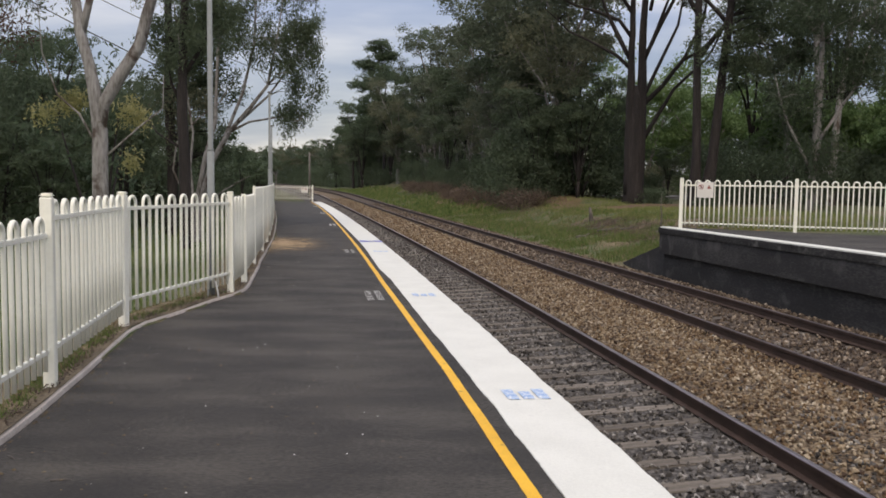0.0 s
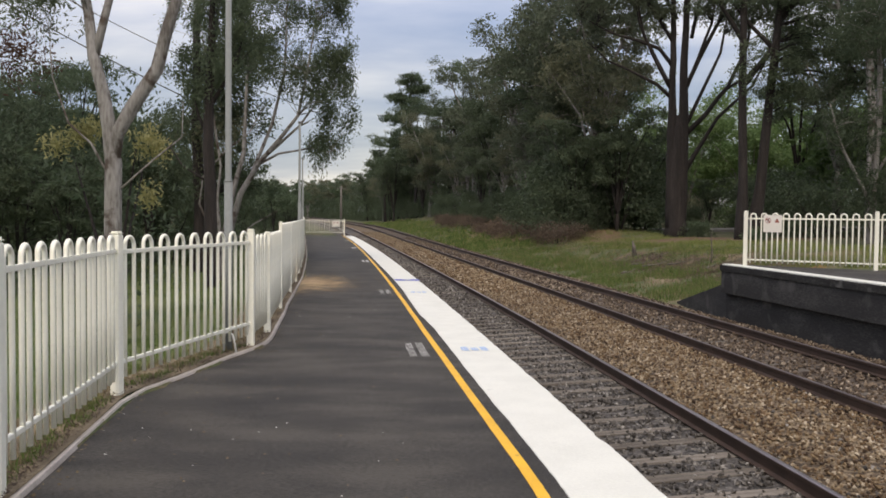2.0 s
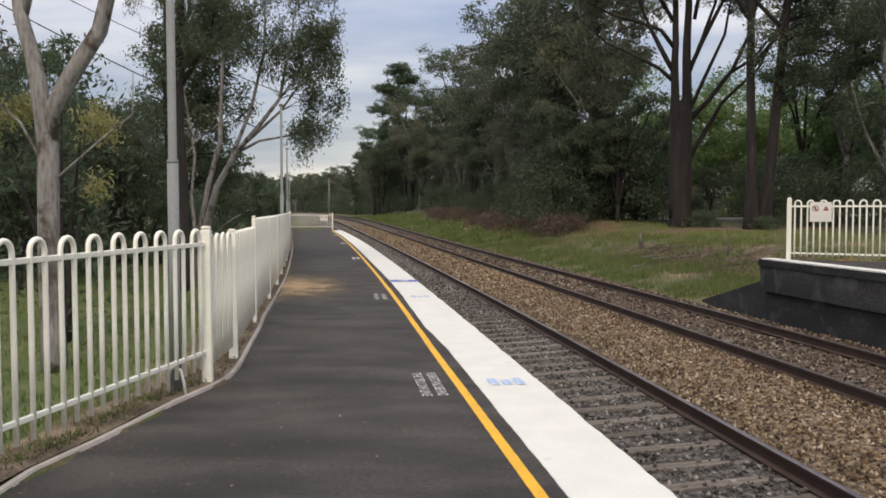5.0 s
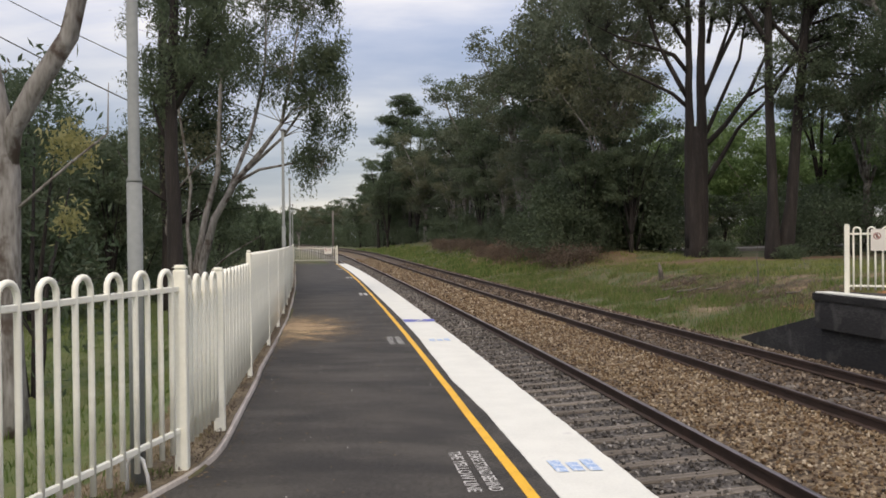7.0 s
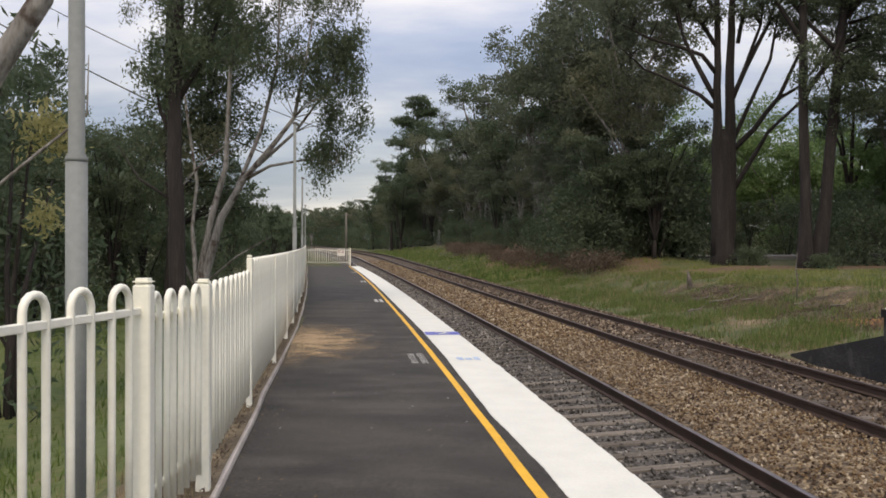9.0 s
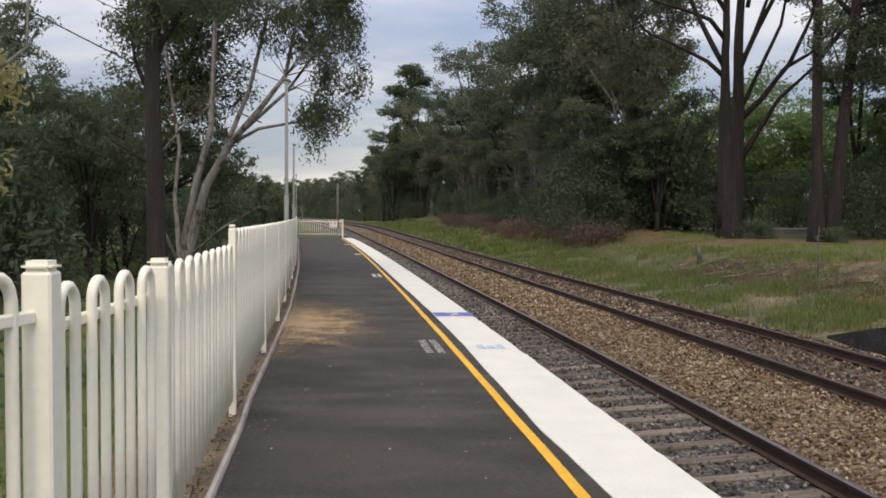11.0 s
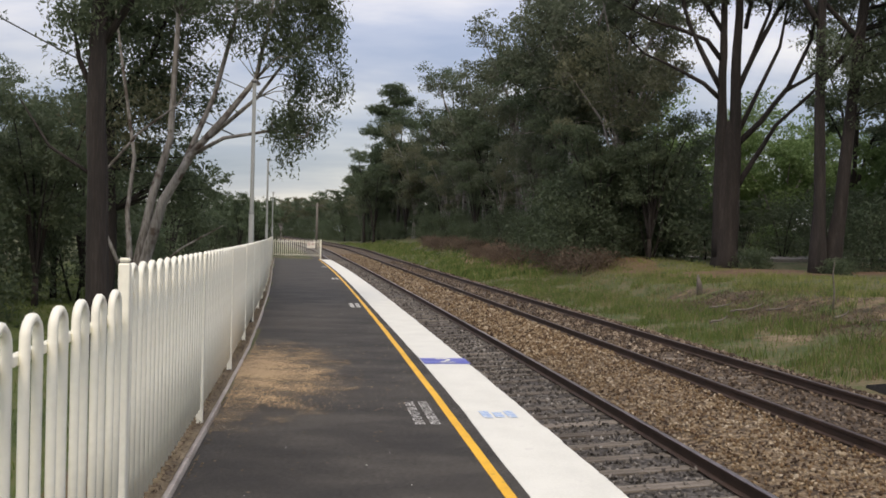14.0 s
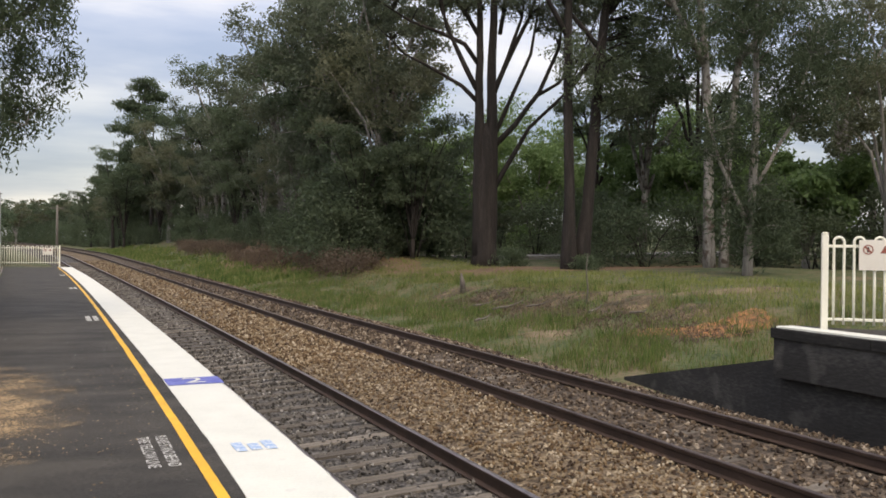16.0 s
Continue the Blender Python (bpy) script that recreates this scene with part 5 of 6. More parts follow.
# two dark trunks to its right
tree("stringybark_tree", "dark tall stringybark trunk with open crown", stand(16.6, 50.1), [
    ([(0, 0, -0.5), (0.0, 0, 3), (-0.15, 0, 9), (-0.2, 0, 16), (-0.1, 0, 22)], [0.46, 0.26, 0.21, 0.17, 0.06]),
    ([(-0.15, 0, 8.5), (1.2, 0, 10.2), (2.2, 0, 12.5)], [0.14, 0.1, 0.03]),
    ([(-0.15, 0, 11.0), (-1.4, 0, 13.0), (-2.0, 0, 16)], [0.14, 0.1, 0.03]),
], [(-1.8, 0, 13.6, 1.3, 1.3, 1.0, 20), (1.4, 0.2, 14.4, 1.5, 1.4, 1.2, 26), (-0.1, 0, 19.5, 3.0, 2.5, 3.0, 80), (-2.0, 0, 16, 1.6, 1.6, 1.5, 30), (2.1, 0, 13.2, 1.2, 1.2, 1.0, 14), (0.3, -0.7, 9.6, 1.0, 0.8, 1.4, 22)], M_BARK_DARK, M_LEAF_DEEP, 0.19, 42, tri=True, per=74, clump=0.36, squash=0.7, twig=0.8, thin=0.75)
tree("stringybark_tree", "dark leaning stringybark with a forked crown", stand(17.5, 50.3), [
    ([(-0.3, 0, -0.5), (0.1, 0, 3), (0.55, 0, 8), (1.0, 0, 13.0), (1.2, 0, 17), (1.3, 0, 22)], [0.50, 0.29, 0.24, 0.21, 0.15, 0.05]),
    ([(1.0, 0, 12.4), (2.4, 0, 14.0), (4.0, 0, 16.5), (4.6, 0, 20)], [0.22, 0.2, 0.15, 0.04]),
    ([(0.8, 0, 10.5), (-0.6, 0, 12.0), (-2.0, 0, 13.6)], [0.14, 0.1, 0.03]),
    ([(1.1, 0, 14.0), (-0.2, 0, 16.4), (-0.8, 0, 20)], [0.18, 0.14, 0.03]),
], [(3.4, 0, 15.4, 1.9, 1.8, 1.3, 40), (-0.8, 0, 13.6, 1.3, 1.3, 0.9, 20), (1.9, 0.2, 11.4, 0.9, 1.0, 0.9, 12), (5.6, 0.3, 17.0, 2.0, 2.0, 1.6, 36), (4.3, 0, 18.5, 2.4, 2.2, 2.0, 50), (1.0, 0, 20, 2.8, 2.4, 2.6, 80), (2.6, 0.2, 12.6, 1.2, 1.2, 1.3, 22), (0.4, 0, 15.0, 1.5, 1.2, 1.1, 24), (-1.8, 0, 14.2, 1.3, 1.3, 0.9, 18), (1.4, -0.7, 8.6, 1.5, 1.0, 1.8, 50), (3.0, 0, 10.4, 1.9, 1.6, 1.8, 54), (4.6, 0.5, 12.6, 1.8, 1.6, 1.6, 40)], M_BARK_DARK, M_LEAF_DEEP, 0.19, 43, tri=True, per=74, clump=0.36, squash=0.7, twig=0.8, thin=0.75)

# pale trunk and feathery tree further right
tree("gum_tree", "tall pale-trunked gum tree with hanging leaves", stand(22.6, 47.6), [
    ([(0, 0, -0.5), (-0.1, 0, 3), (-0.15, 0, 7), (-0.5, 0, 11), (-1.0, 0, 15), (-1.2, 0, 20)], [0.32, 0.24, 0.21, 0.18, 0.12, 0.04]),
    ([(1.0, 0.4, -0.5), (1.1, 0.4, 4), (1.6, 0.4, 9), (2.4, 0.4, 14), (2.8, 0.4, 20)], [0.26, 0.19, 0.16, 0.13, 0.04]),
    ([(-0.4, 0, 9.5), (-2.0, 0, 12), (-3.0, 0, 15.5)], [0.18, 0.13, 0.04]),
    ([(1.8, 0.4, 10), (4.0, 0.4, 12.2), (5.2, 0.4, 16)], [0.2, 0.16, 0.05]),
], [(-2.8, 0, 13.6, 2.2, 2, 3.0, 80), (-1.0, 0, 18, 3, 2.5, 2.6, 100), (2.6, 0, 18, 3, 2.5, 2.6, 100), (5.2, 0, 14.5, 2.4, 2.2, 2.4, 70), (1.2, -0.5, 11.5, 2.2, 1.5, 1.8, 50), (-1.5, -0.4, 10.6, 1.2, 1.2, 1.4, 24)], M_BARK_PALE, M_LEAF_DEEP, 0.19, 44, tri=True, per=74, clump=0.36, twig=0.7, droop=0.9, thin=0.8)
tree("feathery_tree", "dark feathery-leaved tree with drooping fronds", stand(18.4, 38.9), [
    ([(0, 0, -0.3), (0.1, 0, 2.5), (0.3, 0, 5.5), (0.2, 0, 8.5), (0.4, 0, 12)], [0.2, 0.16, 0.13, 0.09, 0.03]),
    ([(0.1, 0, 1.6), (-1.2, 0, 4), (-1.8, 0, 6)], [0.08, 0.06, 0.02]),
    ([(0.2, 0, 3), (1.8, 0, 5.5), (2.6, 0, 8)], [0.08, 0.06, 0.02]),
], [(0.2, 0, 2.2, 1.7, 1.5, 1.6, 80), (-0.9, 0, 5.0, 1.5, 1.3, 1.3, 55), (1.8, 0, 6.6, 1.9, 1.5, 1.7, 90), (0.4, 0, 9.4, 2.3, 1.8, 2.0, 110), (3.6, 0.3, 8.6, 1.9, 1.5, 1.5, 60)], M_BARK_GREY, M_LEAF_DEEP, 0.30, 45, per=40, clump=0.42, twig=0.4, slim=0.16)
shrub("dark_bush", "dense dark rounded bush under the trees", 6.0, 3.6, 46, M_LEAF_DARK, 0.2, 150, 34, stand(21.8, 52.2))
shrub("dark_bush", "dense dark rounded bush under the trees", 1.8, 1.1, 47, M_LEAF_DARK, 0.13, 60, 40, stand(15.5, 54.6))

shrub("low_bush", "low dark bush at the foot of the stringybarks", 1.5, 0.7, 49, M_LEAF_DARK, 0.11, 50, 40, stand(17.1, 49.5))

# bright green tree behind the trunks
for x, y, s, sd in ((21.5, 82, 1.2, 51), (27.5, 63, 0.62, 60), (27.0, 80, 0.95, 57), (27.0, 55, 0.60, 58), (27.0, 46.5, 0.50, 59), (33.0, 80, 1.0, 52), (36.5, 66, 0.95, 53), (26.0, 92, 0.9, 54)):
    gum("broadleaf_tree", "bright green leafy broadleaf tree", 11.5 * s, 6.0 * s, sd, M_BARK_GREY, M_LEAF_BRIGHT, 0.32, 260, 0.2, 56, 0.12, at=stand(x, y))
shrub("garden_shrub", "grey-green garden shrub beyond the road", 4.2, 2.8, 55, M_LEAF_OLIVE, 0.2, 90, 26, stand(20.5, 78.0))
shrub("garden_shrub", "bright green garden shrub beyond the road", 4.6, 2.4, 56, M_LEAF_BRIGHT, 0.2, 90, 26, stand(25.5, 77.5))

# forest of gums on the right of the line
KINDS = [
    gum("forest_gum", "tall forest gum with pale branches", 23, 4.7, 61, M_BARK_PALE, M_LEAF, 0.27, 230, 0.28, 46, 0.28, "forest gums", twig=0.32),
    gum("forest_gum", "tall dark-crowned forest gum", 21, 4.9, 62, M_BARK_DARK, M_LEAF_DARK, 0.27, 240, 0.30, 48, 0.20, "forest gums"),
    gum("forest_gum", "olive forest gum with grey trunk", 19, 4.8, 63, M_BARK_GREY, M_LEAF_OLIVE, 0.27, 230, 0.26, 46, 0.22, "forest gums", twig=0.28),
    gum("forest_gum", "dense dark green forest tree", 16, 4.4, 64, M_BARK_DARK, M_LEAF_DEEP, 0.27, 300, 0.24, 42, 0.10, "forest gums", limbs=8),
    gum("forest_gum", "pale many-limbed forest gum", 17, 4.6, 65, M_BARK_PALE, M_LEAF, 0.26, 220, 0.22, 44, 0.24, "forest gums", limbs=8, twig=0.34),
]
FAR_KINDS = [
    gum("distant_gum", "distant dark green gum tree", 18, 6.0, 66, M_BARK_DARK, M_LEAF_DARK, 0.60, 96, 0.3, 42, 0.15, "distant gums"),
    gum("distant_gum", "distant olive green gum tree", 18, 6.0, 67, M_BARK_GREY, M_LEAF_OLIVE, 0.60, 96, 0.3, 42, 0.18, "distant gums"),
    gum("distant_gum", "distant grey-green gum tree", 20, 5.6, 68, M_BARK_PALE, M_LEAF, 0.60, 90, 0.3, 42, 0.25, "distant gums"),
]
BUSHES = [
    shrub("forest_shrub", "dark green understorey shrub at forest edge", 5.0, 5.0, 71, M_LEAF_DEEP, 0.22, 120, 32, group="understorey shrubs", far=True),
    shrub("forest_shrub", "deep green understorey shrub at forest edge", 4.4, 4.2, 72, M_LEAF_DEEP, 0.22, 115, 32, group="understorey shrubs", far=True),
    shrub("forest_shrub", "tall grey-green understorey shrub at forest edge", 4.0, 6.0, 73, M_LEAF_DARK, 0.22, 110, 32, group="understorey shrubs", far=True),
    shrub("forest_shrub", "brown dead brush heap", 4.6, 1.9, 74, M_BRUSH, 0.17, 90, 32, group="understorey shrubs", far=True),
]
rt = random.Random(12)
used = set()


def plant(src, x, y, s, sz=None, dz=0.0):
    m = stand(x, y, dz, rt.uniform(0, 360), s, sz)
    if src.name not in used:
        used.add(src.name)
        src.matrix_basis = m
        return src
    return copy_thing(src, m)


def height_at(y):
    """How tall the forest's front stands along the line."""
    return lerp_list(y, [(55, 0.85), (66, 1.05), (78, 1.10), (96, 1.03), (110, 0.92), (124, 0.84), (134, 0.78), (150, 0.74), (160, 0.80), (200, 0.78), (300, 0.9)])


for i, y in enumerate(span(66, 150, 4.8)):
    plant(KINDS[(0, 3, 4, 1, 0, 2, 3, 4, 0, 1)[i % 10]], edge(y) + 17.6 + rt.uniform(-0.8, 1.8), y, height_at(y) * rt.uniform(0.84, 1.02))
for i, y in enumerate(span(156, 300, 8)):
    plant(FAR_KINDS[i % 3], edge(y) + 17.5 + rt.uniform(-0.7, 2.2), y, height_at(y) * rt.uniform(0.9, 1.1))
for i, y in enumerate(span(97, 250, 7.5)):
    src = FAR_KINDS[i % 3]
    plant(src, edge(y) + 24 + rt.uniform(-1.5, 2), y, height_at(y) * rt.uniform(0.85, 1.05))
for i, y in enumerate(span(122, 170, 12)):
    plant(FAR_KINDS[i % 2], edge(y) + 31 + rt.uniform(-2, 2), y, height_at(y) * rt.uniform(0.8, 1.0))
for i, y in enumerate(span(61, 130, 2.7) + span(136, 280, 6)):
    plant(BUSHES[(0, 1, 0, 2, 0)[i % 5]], edge(y) + 14.2 + rt.uniform(-0.5, 1.8), y, rt.uniform(0.45, 0.85) * (1.0 if 60 < y < 130 else 0.8 if y < 60 else 2.0))
for y in span(76, 200, 8.0):
    plant(BUSHES[rt.choice((0, 1, 0))], edge(y) + 19 + rt.uniform(-1, 3), y, rt.uniform(1.0, 1.6))
for y in span(57, 104, 2.6):
    plant(BUSHES[3], edge(y) + 12.8 + rt.uniform(-0.6, 0.8), y, rt.uniform(0.45, 0.8))
for i, y in enumerate(span(67, 150, 5.0)):
    plant(KINDS[(3, 4, 0, 2, 4)[i % 5]], edge(y) + 15.6 + rt.uniform(-0.5, 0.8), y, rt.uniform(0.40, 0.62))
tree("pine_tree", "dark tiered pine above the forest edge", pose(-8.0, 140, 0.3), [
    ([(0, 0, -0.5), (0.1, 0, 10), (0, 0, 18), (0.1, 0, 24.5)], [0.4, 0.3, 0.2, 0.05]),
] + [([(0, 0, z), (d * 1.8, 0.2, z + 0.6), (d * 3.6, 0.3, z + 0.9)], [0.09, 0.07, 0.02]) for z, d in ((12.5, -1), (14, 1), (16, -1), (17.5, 1), (19.5, -1), (21, 1))],
    [(d * s * 0.8, 0, z, s * 0.9, 2.2, 0.8, 46) for z, d, s in ((13.2, -1, 3.0), (14.8, 1, 3.0), (16.8, -1, 3.2), (18.3, 1, 2.8), (20.2, -1, 2.4), (21.7, 1, 2.0))] + [(0, 0, 23.2, 2.2, 2.0, 1.2, 60), (0, 0, 19, 2.2, 2.2, 3.6, 90), (0, 0, 13, 3.0, 2.6, 3.0, 110), (0.6, 0.2, 8.5, 3.0, 2.6, 2.5, 80)],
    M_BARK_GREY, M_LEAF_DARK, 0.42, 48, per=30, clump=0.5, squash=0.45, twig=0.3, twig_r=0.04, tri=True)
for x, y, k, s in ((-10.2, 136, 3, 0.90), (-6.4, 130, 1, 0.88), (-5.2, 126, 3, 1.05), (-12.2, 143, 1, 0.72), (-4.0, 122, 2, 0.98), (-11.6, 146, 3, 0.98), (-14.0, 158, 2, 0.62), (-18.5, 172, 3, 0.78)):
    plant(KINDS[k], x, y, s)
# second-storey growth behind the double trunk
for x, y, k, s in ((12.5, 72, 3, 0.45), (17, 75, 3, 0.36), (21, 72, 3, 0.34), (9.6, 65, 3, 0.60), (8.6, 61, 3, 0.62), (16.5, 66, 3, 0.30), (11.4, 60, 3, 0.66), (10.4, 63, 2, 1.0), (8.0, 68, 0, 1.08), (12.6, 70, 1, 0.85), (9.2, 73, 4, 1.15)):
    plant(KINDS[k], x, y, s)
for x, y, k, s in ((26.0, 66, 1, 0.75), (22.6, 57, 3, 0.34), (14.6, 66, 3, 0.62), (12.6, 67, 3, 0.55), (10.9, 64, 3, 0.5)):
    plant(KINDS[k], x, y, s)
for x, y, k, s in ((11.6, 60.5, 0, 1.45), (9.2, 60.5, 1, 1.5), (13.6, 65, 0, 1.3), (12.4, 64, 1, 1.3), (15.0, 67.5, 1, 1.0), (7.6, 63, 0, 1.3), (10.6, 66.5, 0, 1.5)):
    plant(BUSHES[k], x, y, s)
# trees to the right of the far platform
for x, y, k, s in ((34, 50, 0, 0.85), (30.5, 57, 1, 0.85), (29, 42, 2, 0.72), (36, 42, 1, 0.8), (42, 47, 0, 1.0), (33, 34, 3, 0.9), (40, 36, 1, 1.0), (46, 30, 0, 1.0), (38, 27, 2, 0.95), (48, 40, 3, 1.0), (28.5, 60, 4, 0.95), (44, 58, 2, 1.0), (52, 52, 1, 1.0), (58, 42, 3, 1.0), (50, 22, 1, 1.0)):
    plant(KINDS[k] if x < 41 else FAR_KINDS[k % 3], x - 0.052 * (y - 11), y, s)
for x, y, k, s in ((29, 50, 0, 0.9), (32, 44, 1, 0.9), (36, 37, 2, 0.8), (40, 31, 0, 1.0), (27, 44, 0, 0.7), (35, 55, 0, 1.0), (44, 42, 1, 1.1), (47, 34, 0, 1.0), (24, 60, 0, 1.0), (20, 64, 1, 0.9), (31, 48, 0, 1.3), (38, 46, 0, 1.4), (43, 36, 2, 1.4), (36, 31, 0, 1.2), (50, 30, 1, 1.5), (41, 54, 0, 1.5), (55, 38, 0, 1.6)):
    plant(BUSHES[k], x - 0.052 * (y - 11), y, s)
for i in range(13):
    x = 8 + i * 5.0
    plant(BUSHES[(0, 1, 0)[i % 3]], x + rt.uniform(-1, 1), 104 - 0.5 * i + rt.uniform(-3, 3), rt.uniform(1.7, 2.3))
for i in range(8):
    plant(BUSHES[(0, 2)[i % 2]], 24 + i * 4.2, 71 - i * 3.2 + rt.uniform(-2, 2), rt.uniform(1.0, 1.5))
# woods behind the fence
for x, y, k, s in ((-13, 36, 3, 0.50), (-17, 33, 1, 0.42), (-11.5, 42, 3, 0.52), (-16, 44, 1, 0.48), (-21, 39, 3, 0.52), (-22, 30, 4, 0.5), (-26, 35, 1, 0.5), (-14.5, 26, 3, 0.36), (-19, 25, 1, 0.38), (-10.5, 50, 3, 0.5), (-15, 56, 1, 0.55), (-22, 50, 3, 0.6), (-30, 44, 1, 0.6), (-12.5, 62, 4, 0.5), (-20, 66, 3, 0.6), (-28, 60, 1, 0.65), (-36, 54, 3, 0.7), (-34, 34, 3, 0.55), (-10.3, 36.5, 3, 0.52), (-9.6, 33.6, 3, 0.42), (-11.4, 31, 1, 0.40), (-9.3, 25.5, 3, 0.30), (-12, 39.5, 3, 0.58), (-15.0, 35, 3, 0.66), (-18.5, 38, 3, 0.66), (-13.2, 33, 3, 0.52)):
    far = x < -19 or y > 52
    if y < 46 and x < -10:
        s *= 0.93
    plant(FAR_KINDS[0] if far else KINDS[k], x - 0.052 * (y - 11), y, s * 0.95 if far else s * 0.9, s * 0.95 if far else s * 0.98)
for x, y, k, s in ((-10, 29, 0, 0.75), (-12, 33, 0, 0.9), (-9.5, 36, 0, 0.8), (-10, 23, 1, 0.55), (-13, 22, 0, 0.6), (-16, 28, 0, 0.9), (-12, 47, 0, 1.0), (-17, 38, 0, 1.0), (-9.8, 42, 0, 0.8), (-8.6, 38, 2, 0.6), (-20, 32, 0, 1.0), (-24, 40, 0, 1.2), (-11, 55, 0, 0.9), (-17, 20, 0, 0.7), (-13, 17.5, 1, 0.5), (-17, 76, 0, 1.0)):
    plant(BUSHES[k], x - 0.052 * (y - 11), y, s)
rd = shrub("reddish_shrub", "tall dark shrub with reddish brown tips", 3.4, 7.4, 79, M_LEAF_DEEP, 0.15, 110, 40, stand(-12.6, 27.5))
spray(rd, [(0.3, -0.4, 6.6, 1.3, 0.9, 0.8, 26)], M_LEAF_RED, 0.16, 80, 40, 0.28, "reddish brown young leaves")
for x, y, s in ((-22, 50, 1.4), (-26, 45, 1.5), (-19.5, 47, 1.3), (-30, 52, 1.8), (-24, 57, 1.6), (-33, 44, 1.6), (-27, 36, 1.4), (-18.5, 41, 1.2), (-15.5, 31, 0.9)):
    plant(BUSHES[0], x, y, s)
for x, y, k, s in ((-10.6, 28, 3, 0.34), (-13.8, 30.5, 3, 0.43), (-15.5, 24.5, 3, 0.34), (-12.4, 26.0, 3, 0.30)):
    plant(KINDS[k], x, y, s)
for x, y, s in ((-15.5, 84, 0.34), (-17.5, 92, 0.36), (-19, 99, 0.38), (-21.2, 106, 0.36), (-23, 114, 0.40), (-18.4, 88, 0.40), (-21.5, 97, 0.42), (-25, 105, 0.44), (-14.8, 78, 0.28)):
    plant(FAR_KINDS[0], x, y, s)
for x, y, s in ((-16.5, 86, 0.8), (-18.5, 93, 0.9), (-20.5, 100, 0.9), (-23, 108, 1.0), (-26, 116, 1.1), (-30, 112, 1.2), (-34, 118, 1.3), (-22, 92, 0.9), (-26, 100, 1.0)):
    plant(BUSHES[0], x, y, s)
for i in range(9):
    plant(BUSHES[0], edge(140) - 5 - 4.5 * i, 140 + rt.uniform(-4, 4), rt.uniform(1.3, 1.7))
    plant(BUSHES[0], edge(175) - 5 - 5.5 * i, 175 + rt.uniform(-4, 4), rt.uniform(1.7, 2.1))
for i in range(9):
    plant(BUSHES[(0, 1)[i % 2]], 13 + 4.0 * i, 96 - 1.2 * i + rt.uniform(-1, 1), rt.uniform(1.0, 1.4))
# distant tree line round the bend
for i in range(30):
    x = -135 + i * 4.2 + rt.uniform(-1.5, 1.5)
    y = 205 + rt.uniform(-18, 18) + (20 if x > -50 else 0)
    plant(FAR_KINDS[rt.choice((0, 1, 0))], x, y, rt.uniform(0.55, 0.8))
for i in range(14):
    x = -76 + i * 3.2
    plant(FAR_KINDS[rt.choice((0, 1))], x, 120 + 0.6 * abs(x + 46) + rt.uniform(-6, 6), rt.uniform(0.28, 0.42))


# ---- grass ----
def blades(name, label, mat, n, place, h, w, seed, lean=0.5):
    r = np.random.default_rng(seed)
    xy = place(r, n)
    z = np.array([ground_z(float(a), float(b)) for a, b in xy])
    n = len(xy)
    base = np.column_stack([xy, z - 0.02])
    hh = h * r.uniform(0.45, 1.3, (n, 1))
    a = r.uniform(0, 2 * np.pi, n)
    side = np.column_stack([np.cos(a), np.sin(a), np.zeros(n)]) * w * r.uniform(0.6, 1.4, (n, 1))
    tip = np.column_stack([r.normal(0, lean * 0.5, n), r.normal(0, lean * 0.5, n), np.ones(n)]) * hh
    mid = tip * 0.55 + np.column_stack([np.zeros(n), np.zeros(n), 0.06 * hh[:, 0]])
    v = np.stack([base - side, base + side, base + mid + side * 0.7, base + tip, base + mid - side * 0.7], 1).reshape(-1, 3)
    f = np.arange(5 * n).reshape(n, 5)
    return tagged(new(name, mesh_np(name, v, f, mat)), label, "grass", kind="stuff")


def tufts(r, n, xs, ys, per, spread):
    m = n // per
    c = np.column_stack([xs(r, m), ys(r, m)])
    return np.repeat(c, per, 0) + r.normal(0, spread, (m * per, 2))


def bank(o0, o1, y0, y1, per=14, spread=0.16):
    def place(r, n):
        p = tufts(r, n, lambda r, m: r.uniform(o0, o1, m), lambda r, m: y0 + (y1 - y0) * r.random(m) ** 1.3, per, spread)
        p[:, 0] += edge(p[:, 1])
        far = (p[:, 1] > 23.5) | (p[:, 0] - edge(p[:, 1]) > 8.4 + far_w(20.0) * 2)
        bare = np.zeros(len(p), bool)
        for cx, cy, rx, ry in ((12.1, 31.0, 1.5, 0.8), (10.7, 31.7, 1.1, 0.7), (11.1, 35.0, 1.4, 0.8), (10.4, 37.9, 1.5, 0.9), (9.6, 41.4, 1.3, 1.0), (12.0, 32.9, 1.0, 0.6), (9.2, 44.6, 0.9, 0.7), (17.5, 51.5, 6, 2.2)):
            bare |= (((p[:, 0] - cx) / rx) ** 2 + ((p[:, 1] - cy) / ry) ** 2 < 1) & (r.random(len(p)) < 0.45)
        worn = np.array([noise.noise(Vector((a * 0.45, b * 0.45, 9))) + 0.5 * noise.noise(Vector((a * 1.3, b * 1.3, 2))) for a, b in p])
        bare |= (worn > 0.20) & (r.random(len(p)) < 0.85)
        bare |= (p[:, 1] < 27.6) & (p[:, 0] < 7.95)
        return p[far & ~bare]
    return place


blades("bank_grass", "green tufted grass on the railway bank", M_BLADES, 50000, bank(7.6, 15.5, 23.6, 70), 0.17, 0.008, 81)
blades("bank_grass", "long grass on the far railway bank", M_BLADES, 16000, bank(7.5, 13, 60, 140, 12, 0.3), 0.34, 0.03, 82)
blades("bank_grass", "dry straw-coloured grass on the railway bank", M_DRYBLADES, 17000, bank(7.8, 15, 24, 60, 10, 0.22), 0.2, 0.007, 83)

